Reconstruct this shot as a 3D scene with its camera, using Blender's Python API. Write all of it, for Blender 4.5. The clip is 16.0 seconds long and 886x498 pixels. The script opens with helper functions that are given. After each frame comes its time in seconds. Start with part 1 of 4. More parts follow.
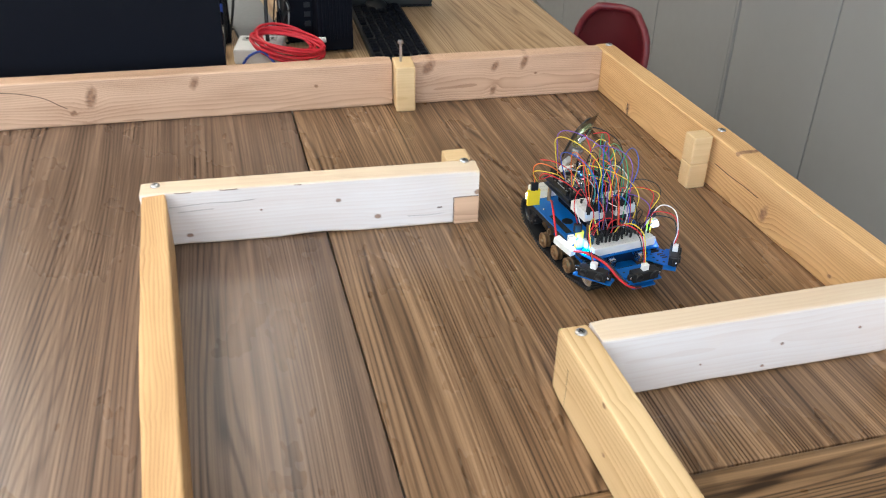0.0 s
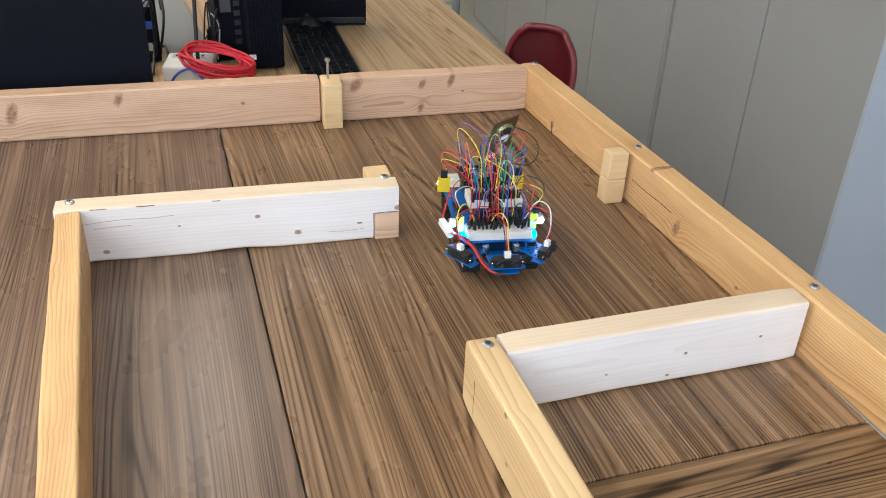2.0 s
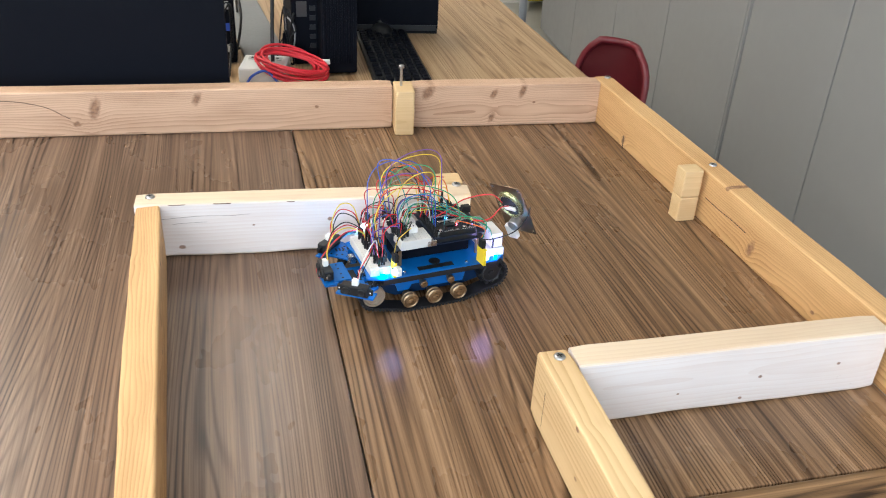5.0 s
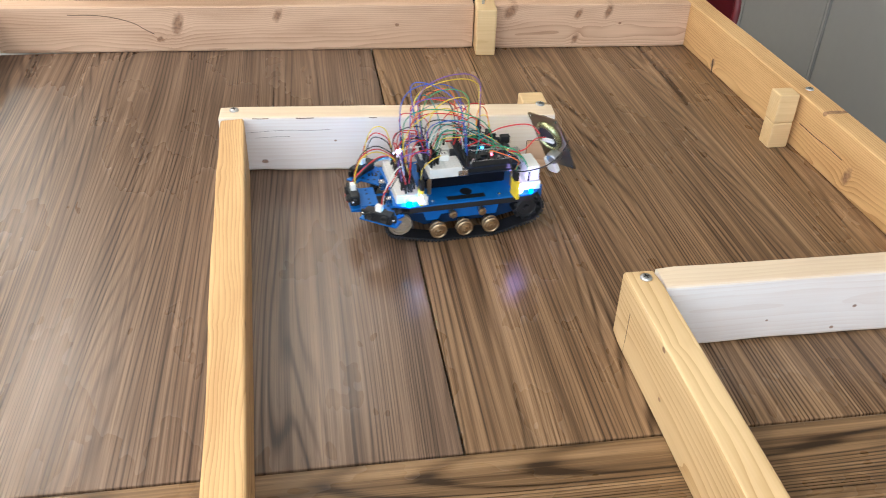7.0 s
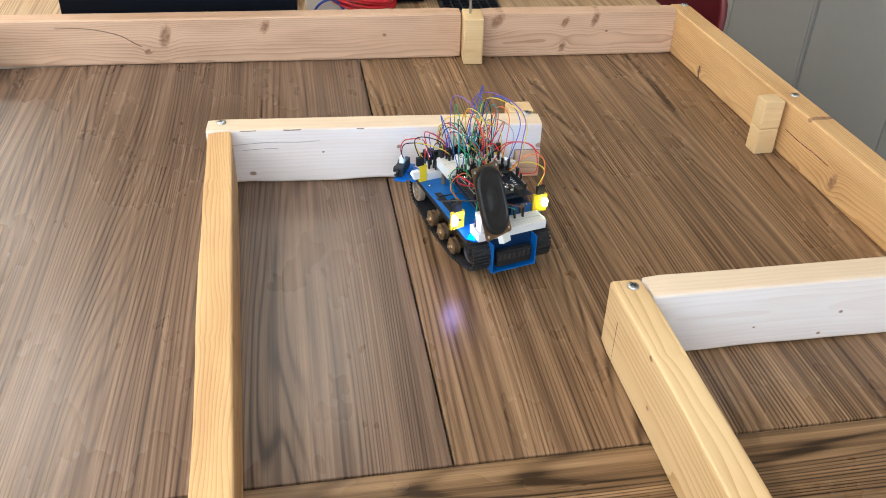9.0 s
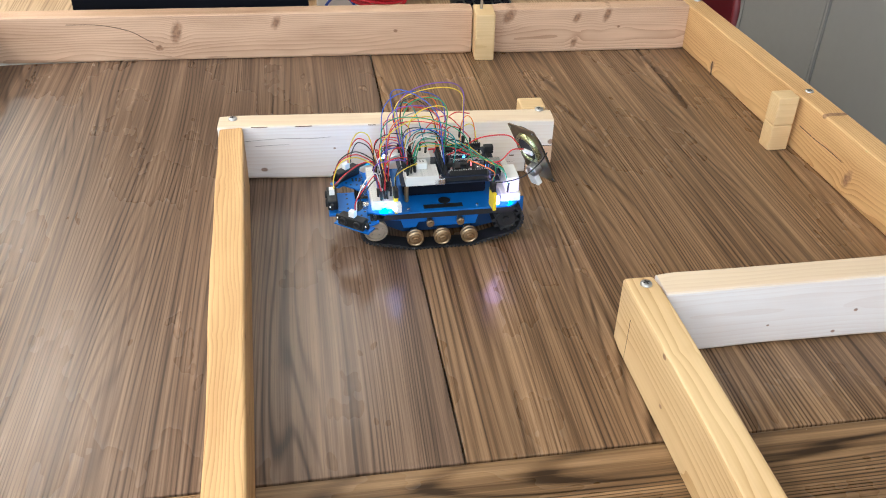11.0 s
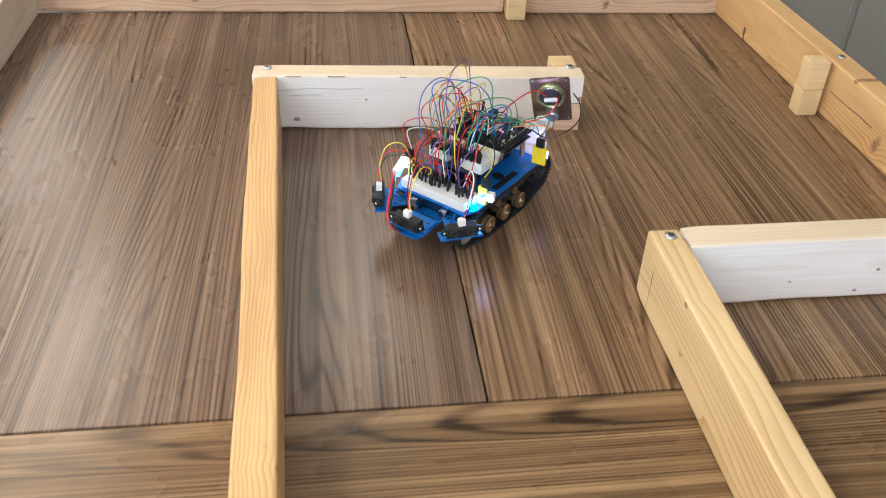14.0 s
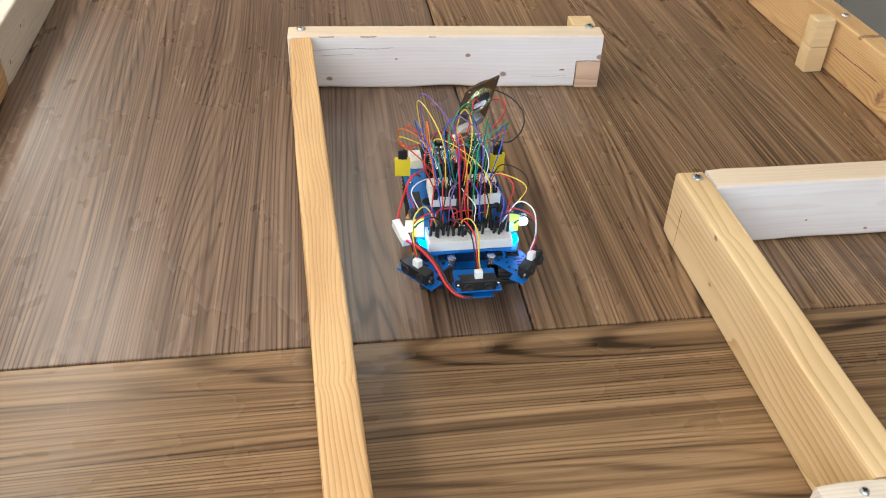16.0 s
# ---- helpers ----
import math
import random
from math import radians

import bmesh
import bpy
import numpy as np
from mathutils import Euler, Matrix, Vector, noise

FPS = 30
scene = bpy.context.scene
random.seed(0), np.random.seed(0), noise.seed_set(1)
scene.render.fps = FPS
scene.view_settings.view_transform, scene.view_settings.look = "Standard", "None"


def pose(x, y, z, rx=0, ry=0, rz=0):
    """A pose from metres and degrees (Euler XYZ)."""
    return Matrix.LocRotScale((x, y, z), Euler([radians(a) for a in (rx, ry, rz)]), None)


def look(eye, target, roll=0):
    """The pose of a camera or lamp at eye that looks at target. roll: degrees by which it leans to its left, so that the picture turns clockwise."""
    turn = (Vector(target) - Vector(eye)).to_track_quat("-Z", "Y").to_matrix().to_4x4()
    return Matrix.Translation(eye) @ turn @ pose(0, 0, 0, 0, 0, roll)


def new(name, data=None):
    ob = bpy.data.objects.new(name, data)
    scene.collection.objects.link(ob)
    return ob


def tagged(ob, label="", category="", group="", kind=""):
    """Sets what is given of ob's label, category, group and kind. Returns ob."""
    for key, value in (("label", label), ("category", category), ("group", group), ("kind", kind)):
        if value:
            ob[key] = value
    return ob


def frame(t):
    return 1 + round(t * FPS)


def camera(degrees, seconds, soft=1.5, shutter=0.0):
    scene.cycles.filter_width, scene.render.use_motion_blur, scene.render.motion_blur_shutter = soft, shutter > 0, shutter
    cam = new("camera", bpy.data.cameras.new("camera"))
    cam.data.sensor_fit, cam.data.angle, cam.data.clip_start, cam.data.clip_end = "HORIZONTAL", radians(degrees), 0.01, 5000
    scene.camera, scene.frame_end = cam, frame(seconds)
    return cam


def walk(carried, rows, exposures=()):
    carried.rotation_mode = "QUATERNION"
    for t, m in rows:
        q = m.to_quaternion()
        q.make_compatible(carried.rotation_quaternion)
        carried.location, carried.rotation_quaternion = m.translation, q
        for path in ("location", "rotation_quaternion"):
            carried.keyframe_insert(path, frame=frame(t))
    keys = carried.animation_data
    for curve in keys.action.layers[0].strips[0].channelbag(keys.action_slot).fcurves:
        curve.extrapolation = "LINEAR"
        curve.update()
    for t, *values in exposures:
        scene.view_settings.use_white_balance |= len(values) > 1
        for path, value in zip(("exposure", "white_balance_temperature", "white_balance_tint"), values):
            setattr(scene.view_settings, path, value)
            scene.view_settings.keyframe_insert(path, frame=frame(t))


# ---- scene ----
cam = camera(53.9, 16.0, 1.0, 0.4)
PATH = [
    (0, (0.164, -1.134, 0.678), (0.501, 0.527, -0.384), 1.1),
    (0.5, (0.207, -1.136, 0.672), (0.561, 0.497, -0.427), 1.2),
    (1, (0.209, -1.15, 0.675), (0.598, 0.491, -0.4), 1.6),
    (1.5, (0.209, -1.157, 0.68), (0.63, 0.5, -0.359), 2.2),
    (2, (0.213, -1.159, 0.682), (0.654, 0.502, -0.341), 2.5),
    (2.5, (0.211, -1.157, 0.682), (0.651, 0.509, -0.333), 2.7),
    (3, (0.207, -1.154, 0.688), (0.624, 0.529, -0.31), 3.0),
    (3.2, (0.205, -1.153, 0.687), (0.615, 0.534, -0.305), 3.0),
    (5.3, (0.174, -1.155, 0.675), (0.472, 0.541, -0.343), 3.1),
    (5.5, (0.166, -1.156, 0.664), (0.438, 0.528, -0.381), 3.1),
    (6, (0.16, -1.153, 0.651), (0.374, 0.496, -0.459), 2.8),
    (6.5, (0.159, -1.154, 0.653), (0.348, 0.482, -0.483), 2.4),
    (7, (0.163, -1.153, 0.654), (0.34, 0.48, -0.487), 2.1),
    (7.5, (0.163, -1.153, 0.658), (0.343, 0.481, -0.481), 2.0),
    (8, (0.165, -1.155, 0.66), (0.353, 0.483, -0.473), 2.0),
    (8.5, (0.168, -1.154, 0.66), (0.361, 0.487, -0.468), 1.8),
    (9, (0.17, -1.152, 0.66), (0.362, 0.487, -0.469), 1.7),
    (9.5, (0.17, -1.15, 0.66), (0.354, 0.488, -0.473), 1.7),
    (12, (0.166, -1.148, 0.659), (0.328, 0.485, -0.483), 1.2),
    (12.5, (0.168, -1.148, 0.66), (0.323, 0.484, -0.486), 1.1),
    (13, (0.168, -1.148, 0.66), (0.314, 0.484, -0.487), 0.9),
    (13.5, (0.168, -1.149, 0.659), (0.306, 0.477, -0.498), 1.3),
    (14, (0.158, -1.182, 0.646), (0.278, 0.422, -0.543), 2.2),
    (14.5, (0.108, -1.223, 0.654), (0.229, 0.365, -0.556), 2.3),
    (15, (0.078, -1.249, 0.653), (0.221, 0.342, -0.551), 2.0),
    (15.5, (0.091, -1.254, 0.657), (0.237, 0.337, -0.546), 2.3),
    (16, (0.084, -1.257, 0.648), (0.24, 0.318, -0.576), 2.3),
]
EXPOSURES = [(0.0, 0.17, 5950, 10), (3.0, 0.15, 5950, 10), (5.5, 0.27, 6000, 10), (7.0, 0.12, 6050, 10), (12.5, 0.13, 6050, 10), (14.0, 0.06, 6100, 10), (16.0, -0.04, 6100, 10)]
walk(cam, [(t, look(eye, target, roll)) for t, eye, target, roll in PATH], EXPOSURES)

# ---- world and large lights ----
FLOOR, CEIL = -0.74, 2.05
world = bpy.data.worlds.new("world")
scene.world = world
world.use_nodes = True
wn = world.node_tree
sky = wn.nodes.new("ShaderNodeTexSky")
sky.sky_type = "NISHITA"
sky.sun_disc = False
sky.sun_elevation, sky.sun_rotation = radians(40), radians(200)
wn.links.new(sky.outputs[0], wn.nodes["Background"].inputs[0])
wn.nodes["Background"].inputs[1].default_value = 0.1


def area_lamp(name, m, w, h, power, colour):
    d = bpy.data.lights.new(name, "AREA")
    d.shape, d.size, d.size_y, d.energy, d.color = "RECTANGLE", w, h, power, colour
    ob = new(name, d)
    ob.matrix_world = m
    return ob


WIN_Y, WIN_X0, WIN_X1, WIN_Z0, WIN_Z1 = -3.2, -2.2, 1.2, 0.15, 1.75
area_lamp("window_light", look((-0.5, WIN_Y + 0.06, 0.95), (-0.3, 0, 0.2)), 3.3, 1.5, 66, (0.70, 0.85, 1.0))
# Unseen ceiling lamps, placed and powered to tune table sheen and board fronts.
LIGHTS = [(-2.4, -1.0, 14), (-2.4, 0.7, 14), (-1.9, 3.3, 10), (-1.2, 0.2, 14), (-1.2, 1.6, 13), (0.0, 1.95, 6.5), (-1.2, -1.6, 14), (-2.4, -2.6, 13), (0.3, -2.4, 14)]
for lx, ly, lp in LIGHTS:
    area_lamp("ceiling_lamp", look((lx, ly, CEIL - 0.09), (lx, ly + 0.001, 0)) @ pose(0, 0, 0, 0, 0, 90), 1.15, 0.28, lp, (1.0, 0.91, 0.77))


# ---- materials ----
class Nodes:
    """A small writer of shader nodes."""

    def __init__(self, name):
        self.mat = bpy.data.materials.new(name)
        self.mat.use_nodes = True
        self.t = self.mat.node_tree
        self.bsdf = self.t.nodes["Principled BSDF"]

    def put(self, sock, value):
        if isinstance(value, bpy.types.NodeSocket):
            self.t.links.new(value, sock)
        elif isinstance(value, (tuple, list)) and len(value) == 3 and sock.type == "RGBA":
            sock.default_value = (*value, 1)
        else:
            sock.default_value = value

    def math(self, op, a, b=0.0, c=0.0):
        n = self.t.nodes.new("ShaderNodeMath")
        n.operation = op
        for i, v in enumerate((a, b, c)):
            self.put(n.inputs[i], v)
        return n.outputs[0]

    def coords(self, kind="Object", scale=(1, 1, 1), move=(0, 0, 0)):
        tc = self.t.nodes.new("ShaderNodeTexCoord")
        mp = self.t.nodes.new("ShaderNodeMapping")
        self.put(mp.inputs["Vector"], tc.outputs[kind])
        mp.inputs["Scale"].default_value = scale
        mp.inputs["Location"].default_value = move
        return mp.outputs[0]

    def split(self, v):
        n = self.t.nodes.new("ShaderNodeSeparateXYZ")
        self.put(n.inputs[0], v)
        return n.outputs

    def join(self, x, y, z):
        n = self.t.nodes.new("ShaderNodeCombineXYZ")
        for i, v in enumerate((x, y, z)):
            self.put(n.inputs[i], v)
        return n.outputs[0]

    def noise(self, v, scale=1.0, detail=3.0, rough=0.55):
        n = self.t.nodes.new("ShaderNodeTexNoise")
        self.put(n.inputs["Vector"], v)
        n.inputs["Scale"].default_value, n.inputs["Detail"].default_value, n.inputs["Roughness"].default_value = scale, detail, rough
        return n.outputs["Fac"]

    def ramp(self, fac, stops):
        n = self.t.nodes.new("ShaderNodeValToRGB")
        self.put(n.inputs[0], fac)
        e = n.color_ramp.elements
        while len(e) < len(stops):
            e.new(0.5)
        for el, (p, c) in zip(e, stops):
            el.position = p
            el.color = (*c, 1) if isinstance(c, (tuple, list)) else (c, c, c, 1)
        return n.outputs[0]

    def mix(self, fac, a, b, blend="MIX"):
        n = self.t.nodes.new("ShaderNodeMix")
        n.data_type, n.blend_type = "RGBA", blend
        self.put(n.inputs[0], fac)
        self.put(n.inputs[6], a)
        self.put(n.inputs[7], b)
        return n.outputs[2]

    def bump(self, height, strength=0.2, distance=0.001):
        n = self.t.nodes.new("ShaderNodeBump")
        n.inputs["Strength"].default_value, n.inputs["Distance"].default_value = strength, distance
        self.put(n.inputs["Height"], height)
        self.put(self.bsdf.inputs["Normal"], n.outputs[0])

    def done(self, colour=None, rough=0.5, metal=0.0, spec=None, emit=None, power=0.0, coat=0.0):
        b = self.bsdf.inputs
        if colour is not None:
            self.put(b["Base Color"], colour)
        self.put(b["Roughness"], rough)
        self.put(b["Metallic"], metal)
        if spec is not None:
            b["Specular IOR Level"].default_value = spec
        if emit is not None:
            self.put(b["Emission Color"], emit)
            b["Emission Strength"].default_value = power
        b["Coat Weight"].default_value = coat
        return self.mat


def plain(name, colour, rough=0.5, metal=0.0, vary=0.12, scale=30.0, relief=0.0):
    """A painted, plastic or metal surface with slight mottling."""
    n = Nodes(name)
    v = n.coords()
    f = n.noise(v, scale, 4)
    g = n.noise(v, scale * 9, 2)
    lo = tuple(c * (1 - vary) for c in colour)
    hi = tuple(min(1, c * (1 + vary)) for c in colour)
    c = n.mix(f, lo, hi)
    r = n.math("MULTIPLY_ADD", g, 0.18, rough - 0.09)
    if relief:
        n.bump(g, relief, 0.0006)
    return n.done(c, r, metal)


def glow(name, colour, power):
    return Nodes(name).done((0.8, 0.8, 0.8), 0.4, emit=colour, power=power)


def pine(name, light, dark, knots=(), seed=0.0, rings=330.0, streak=0.62, edge=None, wild=0.02):
    """Sawn softwood: growth rings round a pith off the board, fibres, and knots at (x, z, size)."""
    n = Nodes(name)
    p = n.coords()
    x, y, z = n.split(p)[:3]
    slow = n.noise(n.coords(scale=(3.0, 14, 14), move=(seed * 3.1, seed, seed * 1.7)), 1.0, 2)
    bend = n.math("MULTIPLY", n.math("SUBTRACT", slow, 0.5), wild)
    mask = None
    rough_edge = n.noise(n.coords(scale=(120, 120, 120), move=(seed, 0, 0)), 1.0, 3)
    for kx, kz, ks, *tall in knots:
        dx = n.math("MULTIPLY", n.math("SUBTRACT", x, kx), 0.75)
        dz = n.math("MULTIPLY", n.math("SUBTRACT", z, kz), tall[0] if tall else 1.0)
        dx = n.math("MULTIPLY_ADD", dz, -0.5 if tall else 0.0, dx)
        d = n.math("SQRT", n.math("ADD", n.math("MULTIPLY", dx, dx), n.math("MULTIPLY", dz, dz)))
        q = n.math("ADD", n.math("DIVIDE", d, ks), n.math("MULTIPLY", n.math("SUBTRACT", rough_edge, 0.5), 1.3))
        pull = n.math("EXPONENT", n.math("MULTIPLY", n.math("MULTIPLY", q, q), -0.16))
        bend = n.math("MULTIPLY_ADD", pull, ks * 0.7, bend)
        k = n.math("SMOOTH_MIN", 1.0, n.math("MAXIMUM", n.math("MULTIPLY_ADD", q, -1.25 if tall else -2.2, 1.75 if tall else 2.6), 0.0), 0.1)
        mask = k if mask is None else n.math("MAXIMUM", mask, k)
    cy, cz = -0.05 - 0.02 * math.sin(seed * 5), 0.03 + 0.035 * math.cos(seed * 3)
    yy = n.math("SUBTRACT", y, cy)
    zz = n.math("SUBTRACT", z, cz)
    r = n.math("SQRT", n.math("ADD", n.math("MULTIPLY", yy, yy), n.math("MULTIPLY", zz, zz)))
    r = n.math("ADD", r, bend)
    saw = n.math("FRACT", n.math("MULTIPLY", r, rings))
    ring = n.math("MULTIPLY", n.math("MULTIPLY", n.math("POWER", saw, 2.2), streak), n.math("MULTIPLY_ADD", slow, 1.4, 0.1))
    fibre = n.noise(n.coords(scale=(7, 330, 330), move=(seed, 0, 0)), 1.0, 3)
    patch = n.noise(n.coords(scale=(4, 22, 22), move=(0, seed, 0)), 1.0, 3)
    f = n.math("ADD", n.math("MULTIPLY_ADD", fibre, 0.42, -0.2), n.math("MULTIPLY_ADD", patch, 1.15, -0.42))
    f = n.math("ADD", f, ring)
    col = n.ramp(f, [(0.0, light), (0.55, tuple((a + b) / 2 for a, b in zip(light, dark))), (1.0, dark)])
    if mask is not None:
        kc = n.ramp(n.noise(n.coords(scale=(160, 160, 160)), 1.0, 2), [(0.3, (0.13, 0.055, 0.028)), (0.7, (0.36, 0.19, 0.10))])
        col = n.mix(n.math("MULTIPLY", mask, 0.85), col, kc)
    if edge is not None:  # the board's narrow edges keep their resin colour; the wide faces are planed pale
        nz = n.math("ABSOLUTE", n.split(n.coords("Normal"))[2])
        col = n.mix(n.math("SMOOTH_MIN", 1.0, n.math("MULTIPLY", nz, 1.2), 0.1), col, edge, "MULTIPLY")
    dirt = n.noise(n.coords(scale=(30, 30, 30), move=(seed, 3, 1)), 1.0, 5, 0.7)
    col = n.mix(n.math("MULTIPLY", n.math("GREATER_THAN", dirt, 0.69), 0.25), col, (0.18, 0.1, 0.05))
    n.bump(n.math("ADD", n.math("MULTIPLY", fibre, 0.6), ring), 0.25, 0.0008)
    return n.done(col, n.math("MULTIPLY_ADD", fibre, 0.2, 0.48))


def laminate(name, dark, mid, light, seed, gloss=0.28, fine=1.0):
    """Woodgrain laminate, its grain along the table's y: growth lines round slow swells, fibres, pores and wear."""
    n = Nodes(name)
    p = n.coords(move=(seed, seed * 2.3, 0))
    x, y, z = n.split(p)[:3]

    def grain(u, across, along, layer, detail=2, rough=0.5):
        return n.noise(n.join(n.math("MULTIPLY", u, across), n.math("MULTIPLY", y, along), layer), 1.0, detail, rough)

    hill = grain(x, 7.5, 0.55, 0.0, 1, 0.4)
    wave = grain(x, 22.0, 3.5, 3.0, 1, 0.4)
    u = n.math("MULTIPLY_ADD", n.math("SUBTRACT", hill, 0.5), 0.02, x)
    u = n.math("MULTIPLY_ADD", n.math("SUBTRACT", wave, 0.5), 0.0034, u)
    phase = n.math("MULTIPLY_ADD", n.math("SUBTRACT", hill, 0.5), 26.0, n.math("MULTIPLY", u, 165.0 * fine))
    phase = n.math("MULTIPLY_ADD", grain(u, 45.0, 0.8, 6.0, 0), 2.4, phase)
    swing = n.math("COSINE", n.math("MULTIPLY", phase, 2 * math.pi))
    late = n.math("POWER", n.math("MULTIPLY_ADD", swing, 0.5, 0.5), 3.6)
    force = n.math("MAXIMUM", n.math("MULTIPLY_ADD", grain(u, 40.0, 1.0, 9.0, 1, 0.5), 2.4, -0.55), 0.0)
    bands = grain(u, 130.0 * fine, 0.8, 7.0, 1, 0.5)
    fibre = grain(u, 560.0 * fine, 5.0, 1.0, 2, 0.6)
    wide = grain(u, 17.0, 0.7, 2.0, 2, 0.5)
    f = n.math("MULTIPLY_ADD", n.math("SUBTRACT", bands, 0.5), 0.56, 0.59)
    f = n.math("MULTIPLY_ADD", n.math("SUBTRACT", fibre, 0.5), 0.44, f)
    f = n.math("MULTIPLY_ADD", n.math("SUBTRACT", wide, 0.5), 0.34, f)
    f = n.math("MULTIPLY_ADD", n.math("MULTIPLY", late, force), -0.28, f)
    col = n.ramp(f, [(0.30, dark), (0.54, mid), (0.76, light)])
    pores = grain(u, 640.0, 26.0, 4.0, 1)
    col = n.mix(n.math("MULTIPLY", n.math("GREATER_THAN", pores, 0.68), 0.25), col, dark)
    dots = n.noise(n.coords(scale=(60, 60, 1), move=(seed, 0, 0)), 1.0, 1)
    col = n.mix(n.math("MULTIPLY", n.math("GREATER_THAN", dots, 0.86), 0.6), col, dark)
    scuff = n.noise(n.coords(scale=(4, 130, 1), move=(seed, 1, 0)), 1.0, 3, 0.7)
    col = n.mix(n.math("MULTIPLY", n.math("GREATER_THAN", scuff, 0.74), 0.2), col, (0.5, 0.45, 0.4))
    dust = n.noise(n.coords(scale=(190, 190, 1), move=(seed, 5, 0)), 1.0, 1)
    col = n.mix(n.math("MULTIPLY", n.math("GREATER_THAN", dust, 0.845), 0.5), col, (0.6, 0.57, 0.52))
    smear = n.noise(n.coords(scale=(7, 3, 1)), 1.0, 4, 0.6)
    n.bump(fibre, 0.06, 0.0005)
    return n.done(col, n.math("MULTIPLY_ADD", smear, 0.14, gloss - 0.07), spec=0.33)


PINE_WHITE = ((0.80, 0.755, 0.725), (0.62, 0.50, 0.43))
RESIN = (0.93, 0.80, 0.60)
PINE_WARM = ((0.72, 0.46, 0.21), (0.36, 0.165, 0.048))
PINE_PALE = ((0.77, 0.68, 0.56), (0.56, 0.44, 0.32))
PINE_PINK = ((0.68, 0.46, 0.31), (0.34, 0.185, 0.105))
PINE_YELL = ((0.74, 0.54, 0.29), (0.47, 0.27, 0.105))
WALNUT = laminate("walnut_laminate", (0.050, 0.030, 0.020), (0.150, 0.094, 0.061), (0.27, 0.180, 0.120), 0.0)
WALNUT_B = laminate("walnut_laminate_b", (0.050, 0.027, 0.013), (0.182, 0.107, 0.056), (0.35, 0.220, 0.122), 4.3)
WALNUT_C = laminate("walnut_laminate_c", (0.034, 0.018, 0.008), (0.172, 0.100, 0.047), (0.33, 0.206, 0.106), 9.1, fine=0.75)
OAK = laminate("oak_laminate", (0.24, 0.135, 0.062), (0.45, 0.30, 0.16), (0.58, 0.42, 0.25), 2.2, 0.35, 0.6)
CRACK = plain("crack_brown", (0.11, 0.065, 0.04), 0.8)
EDGE = plain("table_edging", (0.03, 0.022, 0.017), 0.45)
STEEL = plain("zinc_steel", (0.55, 0.56, 0.57), 0.32, 1.0, 0.15, 200)
DARKSTEEL = plain("dark_metal", (0.09, 0.09, 0.09), 0.4, 0.8)
BLACK = plain("black_plastic", (0.008, 0.009, 0.010), 0.48, relief=0.05)
NAVY = plain("navy_black_plastic", (0.004, 0.005, 0.009), 0.62, scale=8)
NAVY.node_tree.nodes["Principled BSDF"].inputs["Specular IOR Level"].default_value = 0.09
GREYPAINT = plain("grey_panel_paint", (0.275, 0.272, 0.262), 0.5, vary=0.04, scale=3, relief=0.05)
COVER = plain("cable_cover_metal", (0.20, 0.205, 0.205), 0.5, vary=0.06, scale=12)
# Leg paint; on the locker end its paler blue stands for window light.
BLUEGREY = plain("blue_grey_and_lit_panel", (0.36, 0.39, 0.44), 0.45, vary=0.04, scale=3)
WALLPAINT = plain("wall_paint", (0.68, 0.66, 0.62), 0.8, vary=0.04, scale=2, relief=0.1)
CEILPAINT = plain("ceiling_tile", (0.75, 0.74, 0.71), 0.9, vary=0.05, scale=20, relief=0.3)
FLOORMAT = plain("vinyl_floor", (0.52, 0.51, 0.48), 0.4, vary=0.12, scale=12)
CRATE = plain("yellow_green_plastic", (0.42, 0.38, 0.03), 0.45)
MAROON = plain("maroon_plastic", (0.13, 0.012, 0.018), 0.38, vary=0.1, scale=60)
REDCABLE = plain("red_cable", (0.62, 0.025, 0.04), 0.4)
BLUECABLE = plain("blue_cable", (0.03, 0.08, 0.42), 0.4)
WHITEPLAST = plain("white_plastic", (0.72, 0.72, 0.69), 0.42, vary=0.05)
LIGHTGREY = plain("light_grey_plastic", (0.5, 0.5, 0.48), 0.5, vary=0.06)
TUBE = glow("light_diffuser", (1.0, 0.91, 0.77), 5.0)


# ---- mesh helpers ----
def mesh_of(name, bm, mats, smooth=False):
    me = bpy.data.meshes.new(name)
    bmesh.ops.recalc_face_normals(bm, faces=bm.faces)
    bm.to_mesh(me)
    bm.free()
    for m in mats if isinstance(mats, (list, tuple)) else [mats]:
        me.materials.append(m)
    if smooth:
        for f in me.polygons:
            f.use_smooth = True
    return me


def part(name, bm, mat, parent=None, label="", m=None, smooth=False):
    ob = new(name, mesh_of(name, bm, mat, smooth))
    if parent is not None:
        ob.parent = parent
    if m is not None:
        ob.matrix_basis = m
    return tagged(ob, label)


def thing(name, label, category, m=None, group="", kind=""):
    ob = new(name)
    ob.empty_display_size = 0.02
    if m is not None:
        ob.matrix_basis = m
    return tagged(ob, label, category, group, kind)


def add_box(bm, x0, x1, y0, y1, z0, z1, bevel=0.0, seg=2, m=None):
    r = bmesh.ops.create_cube(bm, size=1)
    vs = r["verts"]
    for v in vs:
        v.co = Vector((x0 + (v.co.x + 0.5) * (x1 - x0), y0 + (v.co.y + 0.5) * (y1 - y0), z0 + (v.co.z + 0.5) * (z1 - z0)))
    if bevel:
        es = list({e for v in vs for e in v.link_edges})
        g = bmesh.ops.bevel(bm, geom=es, offset=bevel, segments=seg, affect="EDGES", profile=0.6)
        vs = list({v for f in g["faces"] for v in f.verts} | {v for v in vs if v.is_valid})
    if m is not None:
        bmesh.ops.transform(bm, matrix=m, verts=vs)
    return vs


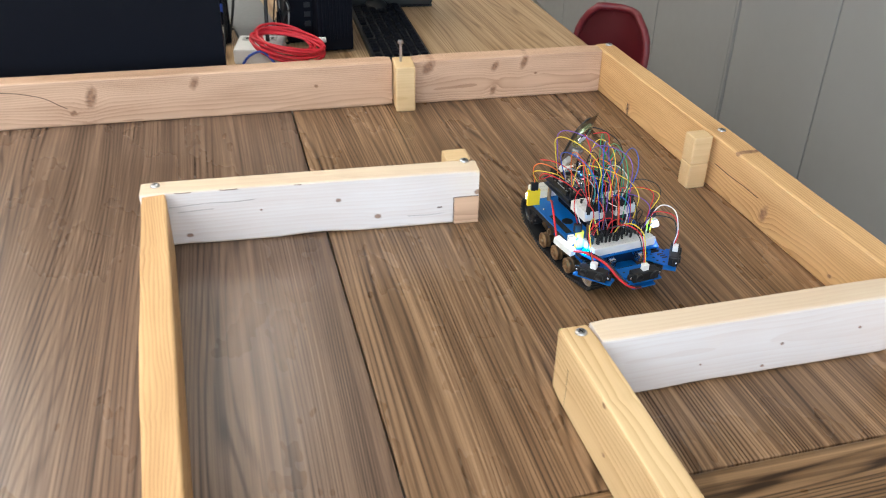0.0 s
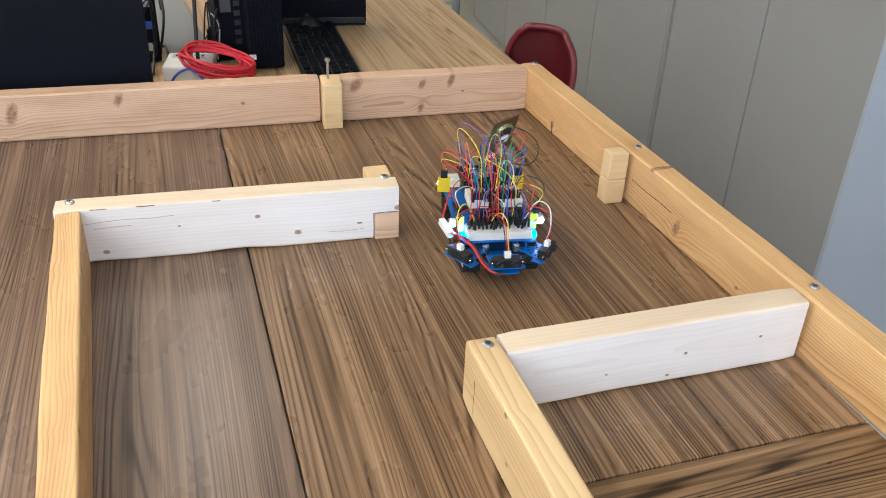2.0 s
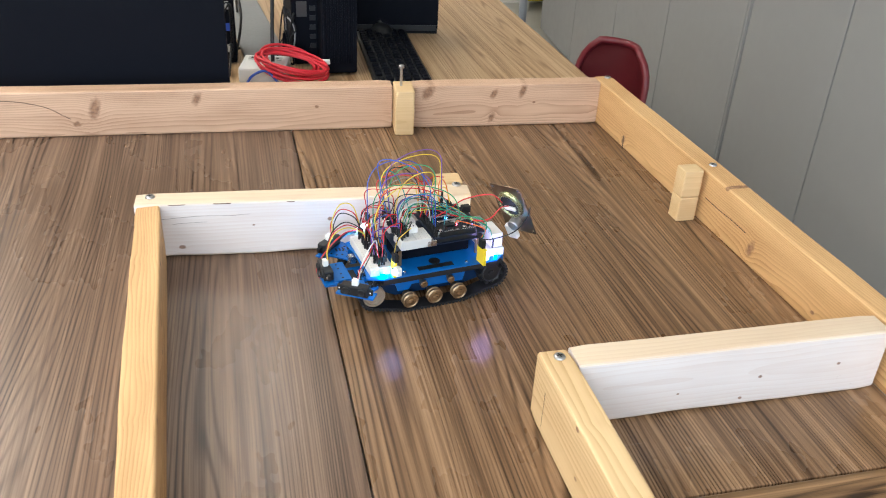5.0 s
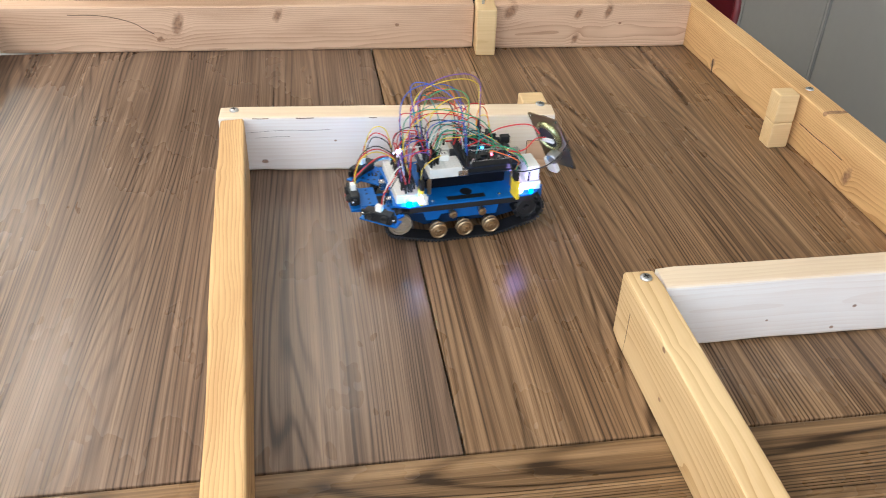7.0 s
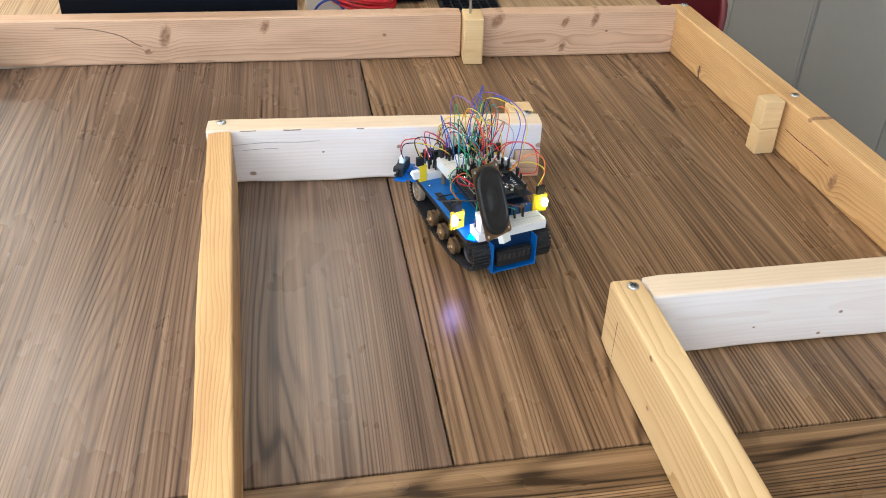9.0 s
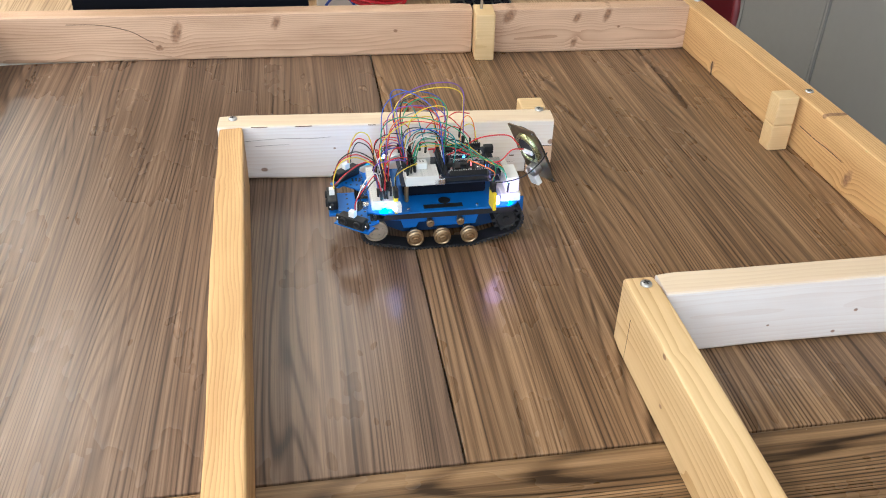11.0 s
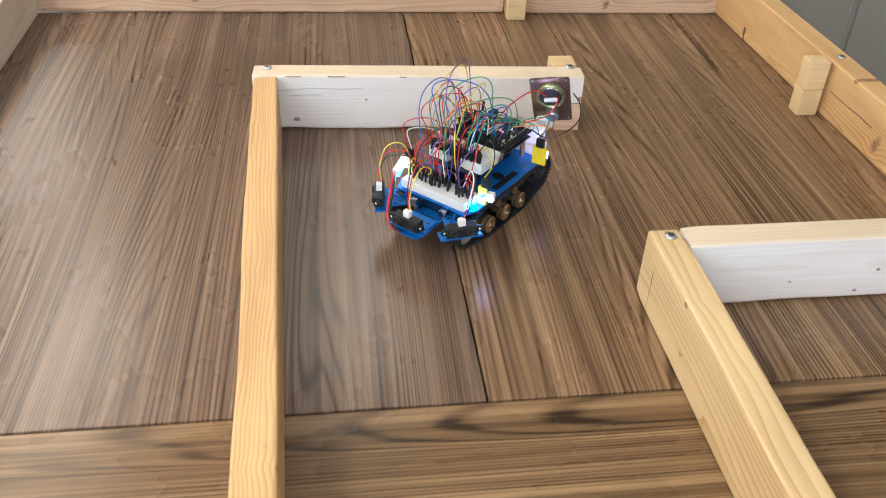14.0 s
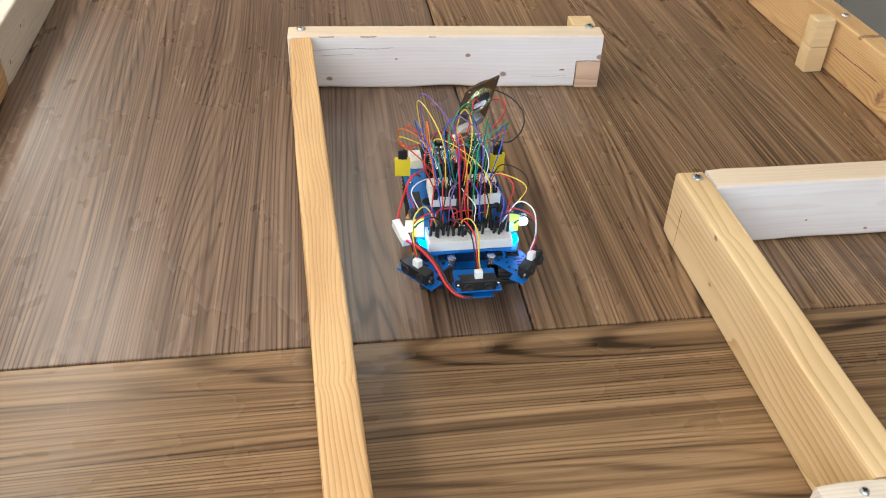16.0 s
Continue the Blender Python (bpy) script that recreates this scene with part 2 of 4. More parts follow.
def box(x0, x1, y0, y1, z0, z1, bevel=0.0, seg=2, m=None):
    bm = bmesh.new()
    add_box(bm, x0, x1, y0, y1, z0, z1, bevel, seg, m)
    return bm


def add_lathe(bm, prof, seg=20, m=None, cap=True):
    """Turn (radius, height) pairs round z."""
    rings = []
    for r, h in prof:
        rings.append([bm.verts.new((r * math.cos(a), r * math.sin(a), h)) for a in (2 * math.pi * i / seg for i in range(seg))])
    for a, b in zip(rings, rings[1:]):
        for i in range(seg):
            bm.faces.new((a[i], a[(i + 1) % seg], b[(i + 1) % seg], b[i]))
    if cap:
        bm.faces.new(rings[0][::-1])
        bm.faces.new(rings[-1])
    vs = [v for r in rings for v in r]
    if m is not None:
        bmesh.ops.transform(bm, matrix=m, verts=vs)
    return vs


def lathe(prof, seg=20, m=None, cap=True):
    bm = bmesh.new()
    add_lathe(bm, prof, seg, m, cap)
    return bm


def add_tube(bm, pts, r, seg=6):
    """A round cable along the points."""
    pts = [Vector(p) for p in pts]
    rings = []
    up = Vector((0.3, 0.5, 0.81))
    for i, p in enumerate(pts):
        d = (pts[min(i + 1, len(pts) - 1)] - pts[max(i - 1, 0)]).normalized()
        a = d.cross(up)
        if a.length < 0.05:
            a = d.cross(Vector((1, 0, 0)))
        a.normalize()
        up = a.cross(d).normalized()
        rings.append([bm.verts.new(p + r * (math.cos(t) * a + math.sin(t) * up)) for t in (2 * math.pi * k / seg for k in range(seg))])
    for a, b in zip(rings, rings[1:]):
        for i in range(seg):
            bm.faces.new((a[i], a[(i + 1) % seg], b[(i + 1) % seg], b[i]))
    bm.faces.new(rings[0][::-1])
    bm.faces.new(rings[-1])


def spline(ctrl, n=10):
    """Points of a smooth curve through the control points."""
    c = [Vector(p) for p in ctrl]
    c = [2 * c[0] - c[1]] + c + [2 * c[-1] - c[-2]]
    out = []
    for i in range(1, len(c) - 2):
        p0, p1, p2, p3 = c[i - 1:i + 3]
        for k in range(n):
            t = k / n
            out.append(0.5 * (2 * p1 + (p2 - p0) * t + (2 * p0 - 5 * p1 + 4 * p2 - p3) * t * t + (3 * p1 - p0 - 3 * p2 + p3) * t ** 3))
    out.append(c[-2])
    return out


def cable(ctrl, r, n=10, seg=6):
    bm = bmesh.new()
    add_tube(bm, spline(ctrl, n), r, seg)
    return bm


# ---- the room ----
def room():
    def s(name, bm, mat, label, cat):
        return tagged(part(name, bm, mat), label, cat, kind="structure")
    s("floor", box(-3.4, 2.6, WIN_Y - 0.15, 4.4, FLOOR - 0.1, FLOOR), FLOORMAT, "pale speckled vinyl classroom floor", "floor")
    s("ceiling", box(-3.4, 2.6, WIN_Y - 0.15, 4.4, CEIL, CEIL + 0.1), CEILPAINT, "white mineral tile classroom ceiling", "ceiling")
    s("wall_west", box(-3.4, -3.25, WIN_Y - 0.15, 4.4, FLOOR, CEIL), WALLPAINT, "cream painted plain classroom wall", "wall")
    s("wall_north", box(-3.25, 2.45, 4.25, 4.4, FLOOR, CEIL), WALLPAINT, "cream painted wall behind the computer desk", "wall")
    s("wall_east", box(2.45, 2.6, WIN_Y - 0.15, 4.4, FLOOR, CEIL), WALLPAINT, "cream painted wall behind the grey panels", "wall")
    y0, y1 = WIN_Y - 0.15, WIN_Y
    w = thing("wall_south", "cream painted wall with a wide window", "wall", kind="structure")
    for a, b, c, d in ((-3.25, WIN_X0, FLOOR, CEIL), (WIN_X1, 2.45, FLOOR, CEIL), (WIN_X0, WIN_X1, FLOOR, WIN_Z0), (WIN_X0, WIN_X1, WIN_Z1, CEIL)):
        part("wall_piece", box(a, b, y0, y1, c, d), WALLPAINT, w)
    win = thing("window_1", "wide aluminium framed classroom window", "window", kind="structure")
    for i in range(4):
        xx = WIN_X0 + (WIN_X1 - WIN_X0) * i / 3
        part("window_frame", box(xx - 0.03, xx + 0.03, y0 + 0.03, y0 + 0.09, WIN_Z0, WIN_Z1, 0.005), STEEL, win)
    for zz in (WIN_Z0 + 0.025, WIN_Z1 - 0.025):
        part("window_frame", box(WIN_X0, WIN_X1, y0 + 0.035, y0 + 0.085, zz - 0.025, zz + 0.025, 0.005), STEEL, win)
    for lx, ly, _ in LIGHTS:
        f = thing("ceiling_light", "unseen long white ceiling light with a glowing diffuser", "ceiling light", group="ceiling lights")
        part("frame", box(lx - 0.17, lx + 0.17, ly - 0.62, ly + 0.62, CEIL - 0.06, CEIL, 0.008), WHITEPLAST, f)
        part("diffuser", box(lx - 0.14, lx + 0.14, ly - 0.58, ly + 0.58, CEIL - 0.075, CEIL - 0.062), TUBE, f)


# ---- tables ----
TABLE_TURN = 3.9
TABLE = pose(0.2555, -0.57, 0, 0, 0, TABLE_TURN)


def table(name, label, x0, x1, y0, y1, mat, along_x=False):
    """A laminate table; x0.. are in the turned grid of the tables."""
    t = thing(name, label, "table", TABLE @ pose((x0 + x1) / 2, (y0 + y1) / 2, FLOOR), group="tables pushed together")
    w, d, g = (x1 - x0) / 2, (y1 - y0) / 2, 0.0012
    top = bmesh.new()
    a, b = (d, w) if along_x else (w, d)
    add_box(top, -a + g, a - g, -b + g, b - g, -0.028, 0, 0.0016, 2)
    part("tabletop", top, mat, t, m=pose(0, 0, -FLOOR, 0, 0, 90 if along_x else 0))
    e = bmesh.new()
    add_box(e, -w + g * 2.5, w - g * 2.5, -d + g * 2.5, d - g * 2.5, -0.034 - FLOOR, -0.0285 - FLOOR)
    part("underside", e, EDGE, t)
    for sx in (-1, 1):
        for sy in (-1, 1):
            part("leg", lathe([(0.016, 0.0), (0.016, 0.02), (0.0145, 0.025), (0.0145, -0.034 - FLOOR)], 14, pose(sx * (w - 0.06), sy * (d - 0.06), 0)), DARKSTEEL, t)
    return t


def boards_etc():
    table("work_table", "walnut laminate table under the wooden maze", -0.80, 0, 0, 1.07, WALNUT)
    table("work_table", "walnut laminate table under the wooden maze", 0, 0.655, 0, 1.07, WALNUT_B)
    table("work_table", "walnut laminate table with its grain running crosswise", -0.80, 0.655, -0.76, 0, WALNUT_C, True)


def board(name, label, x, y, turn, length, mat, thick=0.038, high=0.089, seed=0, wane=0.0, ends=(0, 0), group="maze wall boards", z=0.0, foot=0.0):
    """An eased softwood board on edge: its inner lower corner at (x, y), running along its own x."""
    rnd = random.Random(seed)
    nx = max(6, int(length / 0.02))
    rad = 0.0035
    prof = []
    low = 0.0055
    for cy, cz, a0, e in ((thick - low, low, -90, low), (thick - rad, high - rad, 0, rad), (rad, high - rad, 90, rad), (low, low, 180, low)):
        for k in range(4):
            a = radians(a0 + 30 * k)
            prof.append((cy + e * math.cos(a), cz + e * math.sin(a)))
    bm = bmesh.new()
    rings = []
    for i in range(nx + 1):
        f = i / nx
        xx = f * length
        inset = 0.0012 if i in (0, nx) else 0.0
        ring = []
        for k, (py, pz) in enumerate(prof):
            o = noise.noise(Vector((xx * 9 + seed * 7.3, py * 40, pz * 30))) * 0.0006
            qy, qz = py + o, pz + (o if pz > 0.01 else 0)
            if wane and pz > high - 0.02 and py < thick / 2:
                wv = max(0.0, noise.noise(Vector((xx * 6 + seed, 3.1, 0.7))) + 0.05) * wane
                qy += wv
                qz -= wv * 0.6
            if foot and pz < 0.012 and py < thick / 2:
                qz += foot * max(0.0, noise.noise(Vector((xx * 13 + seed, 1.7, 0.2))) + 0.15)
            qy += (thick / 2 - qy) * inset / thick * 2
            qz = max(0.0, qz + (high / 2 - qz) * inset / high * 2)
            skew = ends[0] * (1 - f) + ends[1] * f
            ring.append(bm.verts.new((xx + skew * (py / thick), qy, qz)))
        rings.append(ring)
    n = len(prof)
    for a, b in zip(rings, rings[1:]):
        for k in range(n):
            bm.faces.new((a[k], a[(k + 1) % n], b[(k + 1) % n], b[k]))
    bm.faces.new(rings[0][::-1])
    bm.faces.new(rings[-1])
    ob = part(name, bm, mat, None, m=pose(x, y, z, 0, 0, turn), smooth=False)
    return tagged(ob, label, "board", group)


def screw(parent, x, y, z, r=0.0068):
    """A zinc screw head with a cross slot, sunk in the board's top."""
    bm = lathe([(r * 0.95, -0.002), (r, 0.0008), (r * 0.9, 0.0022), (r * 0.6, 0.0028), (0.0006, 0.0029)], 14)
    s = part("screw", bm, STEEL, parent, "zinc cross-head screw", pose(x, y, z, 0, 0, x * 900), smooth=True)
    c = box(-r * 0.55, r * 0.55, -0.0007, 0.0007, 0.0024, 0.0031)
    add_box(c, -0.0007, 0.0007, -r * 0.55, r * 0.55, 0.0024, 0.0031)
    part("cross_slot", c, DARKSTEEL, s)


def crack(parent, pts, r):
    part("crack", cable(pts, r, 6, 5), CRACK, parent, "brown drying crack")


def maze():
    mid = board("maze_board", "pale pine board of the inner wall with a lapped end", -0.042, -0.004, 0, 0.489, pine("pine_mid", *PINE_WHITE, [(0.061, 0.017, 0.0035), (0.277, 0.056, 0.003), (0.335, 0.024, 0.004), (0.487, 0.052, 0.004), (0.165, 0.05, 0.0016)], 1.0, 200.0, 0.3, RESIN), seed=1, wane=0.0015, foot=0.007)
    screw(mid, 0.02, 0.024, 0.089)
    screw(mid, 0.472, 0.034, 0.089)
    part("lap_block", box(0, 0.0385, -0.0015, 0.0395, 0.0, 0.045, 0.002), pine("pine_lap", *PINE_PINK, (), 2.6), mid, "small pinkish block in the lap joint", pose(0.451, 0, 0))
    crack(mid, [(0.03, -0.0002, 0.064), (0.09, -0.0002, 0.068), (0.13, -0.0001, 0.067), (0.16, -0.0001, 0.069)], 0.0002)
    crack(mid, [(0.11, 0.0004, 0.0868), (0.12, 0.0003, 0.0866), (0.135, 0.0004, 0.0869)], 0.0007)
    for a, b in ((0.048, 0.071), (0.215, 0.226)):
        crack(mid, [(a, 0.0006, 0.0866), ((a + b) / 2, 0.0005, 0.0863), (b, 0.0006, 0.0866)], 0.0006)
    crack(mid, [(0.05, -0.0002, 0.056), (0.075, -0.0002, 0.0575), (0.10, -0.0001, 0.058)], 0.0002)
    crack(mid, [(0.38, -0.0002, 0.020), (0.41, -0.0002, 0.0195), (0.435, -0.0001, 0.021)], 0.0002)
    crack(mid, [(0.450, -0.0003, 0.001), (0.4503, -0.0003, 0.02), (0.4500, -0.0003, 0.0455)], 0.0006)
    crack(mid, [(0.450, -0.0003, 0.0458), (0.47, -0.0003, 0.0462), (0.488, -0.0003, 0.0458)], 0.0005)
    crack(mid, [(0.425, -0.0002, 0.031), (0.432, -0.0002, 0.031)], 0.001)
    left = board("maze_board", "orange pine board of the inner wall", -0.0425, -0.0085, -84.3, 1.1, pine("pine_left", *PINE_WARM, [(0.15, 0.08, 0.004), (0.46, 0.084, 0.0025), (0.30, 0.05, 0.003), (0.72, 0.085, 0.003)], 2.0, 260.0, 0.65, wild=0.035), seed=2, wane=0.005)
    far = board("maze_board", "long pinkish pine board of the outer wall", -0.511, 0.452, 1.2, 0.893, pine("pine_far", *PINE_PINK, [(0.30, 0.026, 0.005), (0.335, 0.055, 0.0065, 0.35), (0.52, 0.07, 0.005, 0.45), (0.745, 0.05, 0.003)], 3.0), seed=3)
    crack(far, [(0.14, -0.0002, 0.074), (0.2, -0.0002, 0.072), (0.25, -0.0003, 0.06), (0.275, -0.0002, 0.045), (0.29, -0.0002, 0.036)], 0.0007)
    board("maze_board", "short pinkish pine board of the outer wall", 0.423, 0.468, 1.2, 0.389, pine("pine_far_short", *PINE_PINK, [(0.03, 0.075, 0.008, 0.6), (0.165, 0.07, 0.0045, 0.5), (0.163, 0.02, 0.004, 0.45), (0.225, 0.075, 0.005, 0.4), (0.25, 0.05, 0.0025)], 4.7), seed=4)
    right = board("maze_board", "long orange pine board of the outer wall", 0.809, 0.516, -84.6, 1.5, pine("pine_right", *PINE_WARM, [(0.17, 0.018, 0.004, 0.5), (0.62, 0.03, 0.005, 0.4), (0.53, 0.088, 0.004), (0.78, 0.02, 0.003)], 5.0), seed=5)
    crack(right, [(0.478, -0.0002, 0.046), (0.52, -0.0003, 0.0455), (0.56, -0.0002, 0.047), (0.60, -0.0002, 0.0465)], 0.0006)
    crack(right, [(0.172, -0.0004, 0.001), (0.171, -0.0005, 0.012), (0.168, -0.0002, 0.026)], 0.0014)
    screw(right, 0.012, 0.026, 0.089)
    screw(right, 0.447, 0.022, 0.089)
    screw(right, 0.893, 0.022, 0.089)
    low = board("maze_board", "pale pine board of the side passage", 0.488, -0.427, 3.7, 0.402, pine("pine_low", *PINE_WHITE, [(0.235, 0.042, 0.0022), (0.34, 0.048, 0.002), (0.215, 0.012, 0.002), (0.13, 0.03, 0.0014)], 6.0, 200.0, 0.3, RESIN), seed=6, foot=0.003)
    near = board("maze_board", "yellow pine board of the side passage", 0.446, -0.397, -86, 0.45, pine("pine_near", *PINE_YELL, [(0.125, 0.083, 0.0028), (0.14, 0.03, 0.0022)], 7.0, 170.0, 0.8, wild=0.03), seed=7, wane=0.004)
    crack(near, [(0.038, -0.0002, 0.002), (0.0385, -0.0002, 0.03), (0.038, -0.0001, 0.060)], 0.0003)
    screw(near, 0.014, 0.022, 0.089)
    end = board("maze_board", "pale pine board across the end of the passage", 0.43, -0.888, 3.7, 0.4, pine("pine_end", *PINE_PALE, [], 9.0), seed=9)
    screw(end, 0.035, 0.026, 0.089, 0.004)
    board("maze_board", "pale pine board of the outer wall", -0.471, 0.003, 94, 0.45, pine("pine_west", *PINE_PALE, [(0.03, 0.03, 0.003), (0.12, 0.05, 0.003)], 8.0), seed=8)
    board("maze_board", "orange pine board of the outer wall", -0.430, -0.584, 94, 0.586, pine("pine_west_near", *PINE_WARM, [], 10.0), seed=10)
    # stop blocks
    b = thing("stop_block", "upright pale pine block wedged between two boards", "wood block", pose(0.384, 0.434, 0, 0, 0, -1), group="stop blocks")
    part("block", box(0, 0.038, 0, 0.062, 0, 0.091, 0.004), pine("pine_block", *PINE_YELL, (), 11.0, 240.0, 0.25), b)
    part("bolt", lathe([(0.0026, 0.085), (0.0026, 0.126), (0.0055, 0.1265), (0.0055, 0.131), (0.004, 0.1325)], 12, pose(0.014, 0.034, 0)), STEEL, b, "tall zinc bolt standing upright")
    b = thing("stop_block", "pair of small pine blocks stacked against a board", "wood block", pose(0.8125, 0.044, 0, 0, 0, 5), group="stop blocks")
    part("block", box(0, 0.034, 0, 0.03, 0, 0.044, 0.003), pine("pine_block_b", *PINE_YELL, (), 12.0, 240.0, 0.25), b)
    part("block", box(0, 0.034, 0, 0.03, 0.0445, 0.092, 0.003), pine("pine_block_c", *PINE_YELL, (), 13.0, 240.0, 0.25), b)
    b = thing("stop_block", "pine block behind the inner wall board", "wood block", pose(0.404, 0.0345, 0, 0, 0, 2), group="stop blocks")
    part("block", box(0, 0.038, 0, 0.036, 0, 0.09, 0.003), pine("pine_block_d", *PINE_YELL, (), 14.0, 240.0, 0.25), b)


# ---- the desk behind and what stands on it ----
def rounded_plate(w, h, r, t, seg=6):
    """A plate in x and z with rounded corners, t thick along y."""
    bm = bmesh.new()
    loop = []
    for cx, cz, a0 in ((w / 2 - r, h - r, 0), (-w / 2 + r, h - r, 90), (-w / 2 + r, r, 180), (w / 2 - r, r, 270)):
        for k in range(seg + 1):
            a = radians(a0 + 90 * k / seg)
            loop.append((cx + r * math.cos(a), cz + r * math.sin(a)))
    f0 = [bm.verts.new((x, 0, z)) for x, z in loop]
    f1 = [bm.verts.new((x, t, z)) for x, z in loop]
    bm.faces.new(f0)
    bm.faces.new(f1[::-1])
    n = len(loop)
    for i in range(n):
        bm.faces.new((f0[i], f0[(i + 1) % n], f1[(i + 1) % n], f1[i]))
    return bm


DESK = -0.004


def desk_area():
    d = thing("computer_desk", "light oak laminate computer desk", "desk", pose(-0.2, 1.22, FLOOR, 0, 0, 5.0))
    part("desktop", box(-1.05, 1.05, -0.68, 0.75, -0.03, 0, 0.003), OAK, d, m=pose(0, 0, DESK - FLOOR))
    for sx in (-1, 1):
        part("side_panel", box(sx * 1.0 - 0.012, sx * 1.0 + 0.012, -0.6, 0.7, 0, DESK - 0.031 - FLOOR), OAK, d)
    part("front_edge", box(-1.049, 1.049, -0.684, -0.6805, -0.028, -0.001), LIGHTGREY, d, "grey plastic edge strip", pose(0, 0, DESK - FLOOR))

    def screen(x, y, w, h, turn, low, label):
        t = thing("monitor", label, "monitor", pose(x, y, DESK, 0, 0, turn), group="computer monitors")
        part("housing", rounded_plate(w, h, 0.012, 0.022), NAVY, t, m=pose(0, 0, low))
        part("rear_bulge", box(-w * 0.32, w * 0.32, 0.022, 0.05, low + h * 0.2, low + h * 0.8, 0.012), BLACK, t)
        part("bezel", box(-w / 2 + 0.004, w / 2 - 0.004, -0.003, -0.0005, low + 0.004, low + 0.02, 0.001), BLACK, t)
        part("stand", box(-0.035, 0.035, 0.05, 0.07, 0.008, low + h * 0.5, 0.006), BLACK, t)
        part("foot", box(-0.11, 0.11, 0.0, 0.16, 0, 0.009, 0.004), BLACK, t)
        return t

    screen(-0.163, 0.575, 0.455, 0.36, 0, 0.006, "large navy-black monitor standing low on the desk")
    screen(0.47, 1.13, 0.22, 0.3, -3, 0.004, "small navy-black monitor behind the keyboard")
    t = thing("computer_tower", "slim black computer tower with a ribbed front", "computer", pose(0.305, 0.80, DESK, 0, 0, 4))
    part("case", box(-0.045, 0.035, 0, 0.34, 0.006, 0.34, 0.004), NAVY, t)
    for i in range(9):
        part("rib", box(-0.042 + i * 0.008, -0.038 + i * 0.008, -0.004, 0.0, 0.03, 0.32, 0.001), NAVY, t)
    for sx in (-0.035, 0.025):
        part("foot", box(sx - 0.008, sx + 0.008, 0.02, 0.3, 0, 0.006), BLACK, t)
    k = thing("keyboard", "black computer keyboard lying lengthwise", "keyboard", pose(0.432, 0.905, DESK, 0, 0, 92))
    part("base", box(-0.2, 0.2, -0.066, 0.066, 0, 0.016, 0.004), BLACK, k)
    kb = box(-0.0075, 0.0075, -0.0075, 0.0075, 0, 0.006, 0.0015, 1)
    me = mesh_of("key", kb, NAVY)
    for r in range(6):
        for c in range(20):
            if (r, c) in ((0, 1), (0, 6), (0, 11), (1, 15), (3, 16)):
                continue
            o = new("key", me)
            o.parent = k
            o.matrix_basis = pose(-0.185 + c * 0.0194, 0.052 - r * 0.0205, 0.016)
    m = thing("computer_mouse", "black computer mouse behind the keyboard", "mouse", pose(0.43, 1.10, DESK, 0, 0, 100))
    bm = bmesh.new()
    bmesh.ops.create_uvsphere(bm, u_segments=20, v_segments=12, radius=1)
    for v in bm.verts:
        v.co = Vector((v.co.x * 0.055, v.co.y * 0.031, max(0.0, v.co.z) * 0.036))
    part("shell", bm, BLACK, m, smooth=True)
    part("wheel", box(0.02, 0.034, -0.004, 0.004, 0.028, 0.036, 0.002), DARKSTEEL, m)
    c = thing("cable_cover", "flat light grey metal cable cover on the desk", "cable cover", pose(0.087, 1.19, DESK, 0, 0, 9))
    part("cover", box(-0.05, 0.05, -0.32, 0.45, 0, 0.014, 0.005), COVER, c)
    p = thing("power_box", "white multi-socket power box", "power strip", pose(0.130, 0.80, DESK, 0, 0, -8))
    part("housing", box(-0.052, 0.052, -0.05, 0.05, 0, 0.034, 0.005), WHITEPLAST, p)
    for i in range(3):
        part("socket", box(-0.04 + i * 0.028, -0.02 + i * 0.028, 0.012, 0.034, 0.0335, 0.0355, 0.001), LIGHTGREY, p)
        part("slot", box(-0.033 + i * 0.028, -0.027 + i * 0.028, 0.018, 0.028, 0.0353, 0.0362), BLACK, p)
    coil = thing("cable_coil", "coil of bright red network cable over the power box", "cable", pose(0.192, 0.755, DESK))
    rnd = random.Random(5)
    for i in range(10):
        a, b = 0.078 - 0.007 * (i % 4), 0.054 - 0.007 * (i % 3)
        dx, dy, tilt = rnd.uniform(-0.012, 0.008), rnd.uniform(-0.012, 0.008), rnd.uniform(0.1, 0.75)
        pts = []
        for q in range(36):
            t = 2 * math.pi * q / 35
            pts.append((dx + a * math.cos(t), dy + b * math.sin(t), 0.037 + i * 0.0019 + tilt * 0.03 * math.sin(t) - 0.016 * math.cos(t)))
        bm = bmesh.new()
        add_tube(bm, pts, 0.0031, 7)
        part("turn", bm, REDCABLE, coil, smooth=True)
    part("plug", box(0.066, 0.084, 0.016, 0.027, 0.036, 0.046, 0.002), WHITEPLAST, coil, "clear network plug")
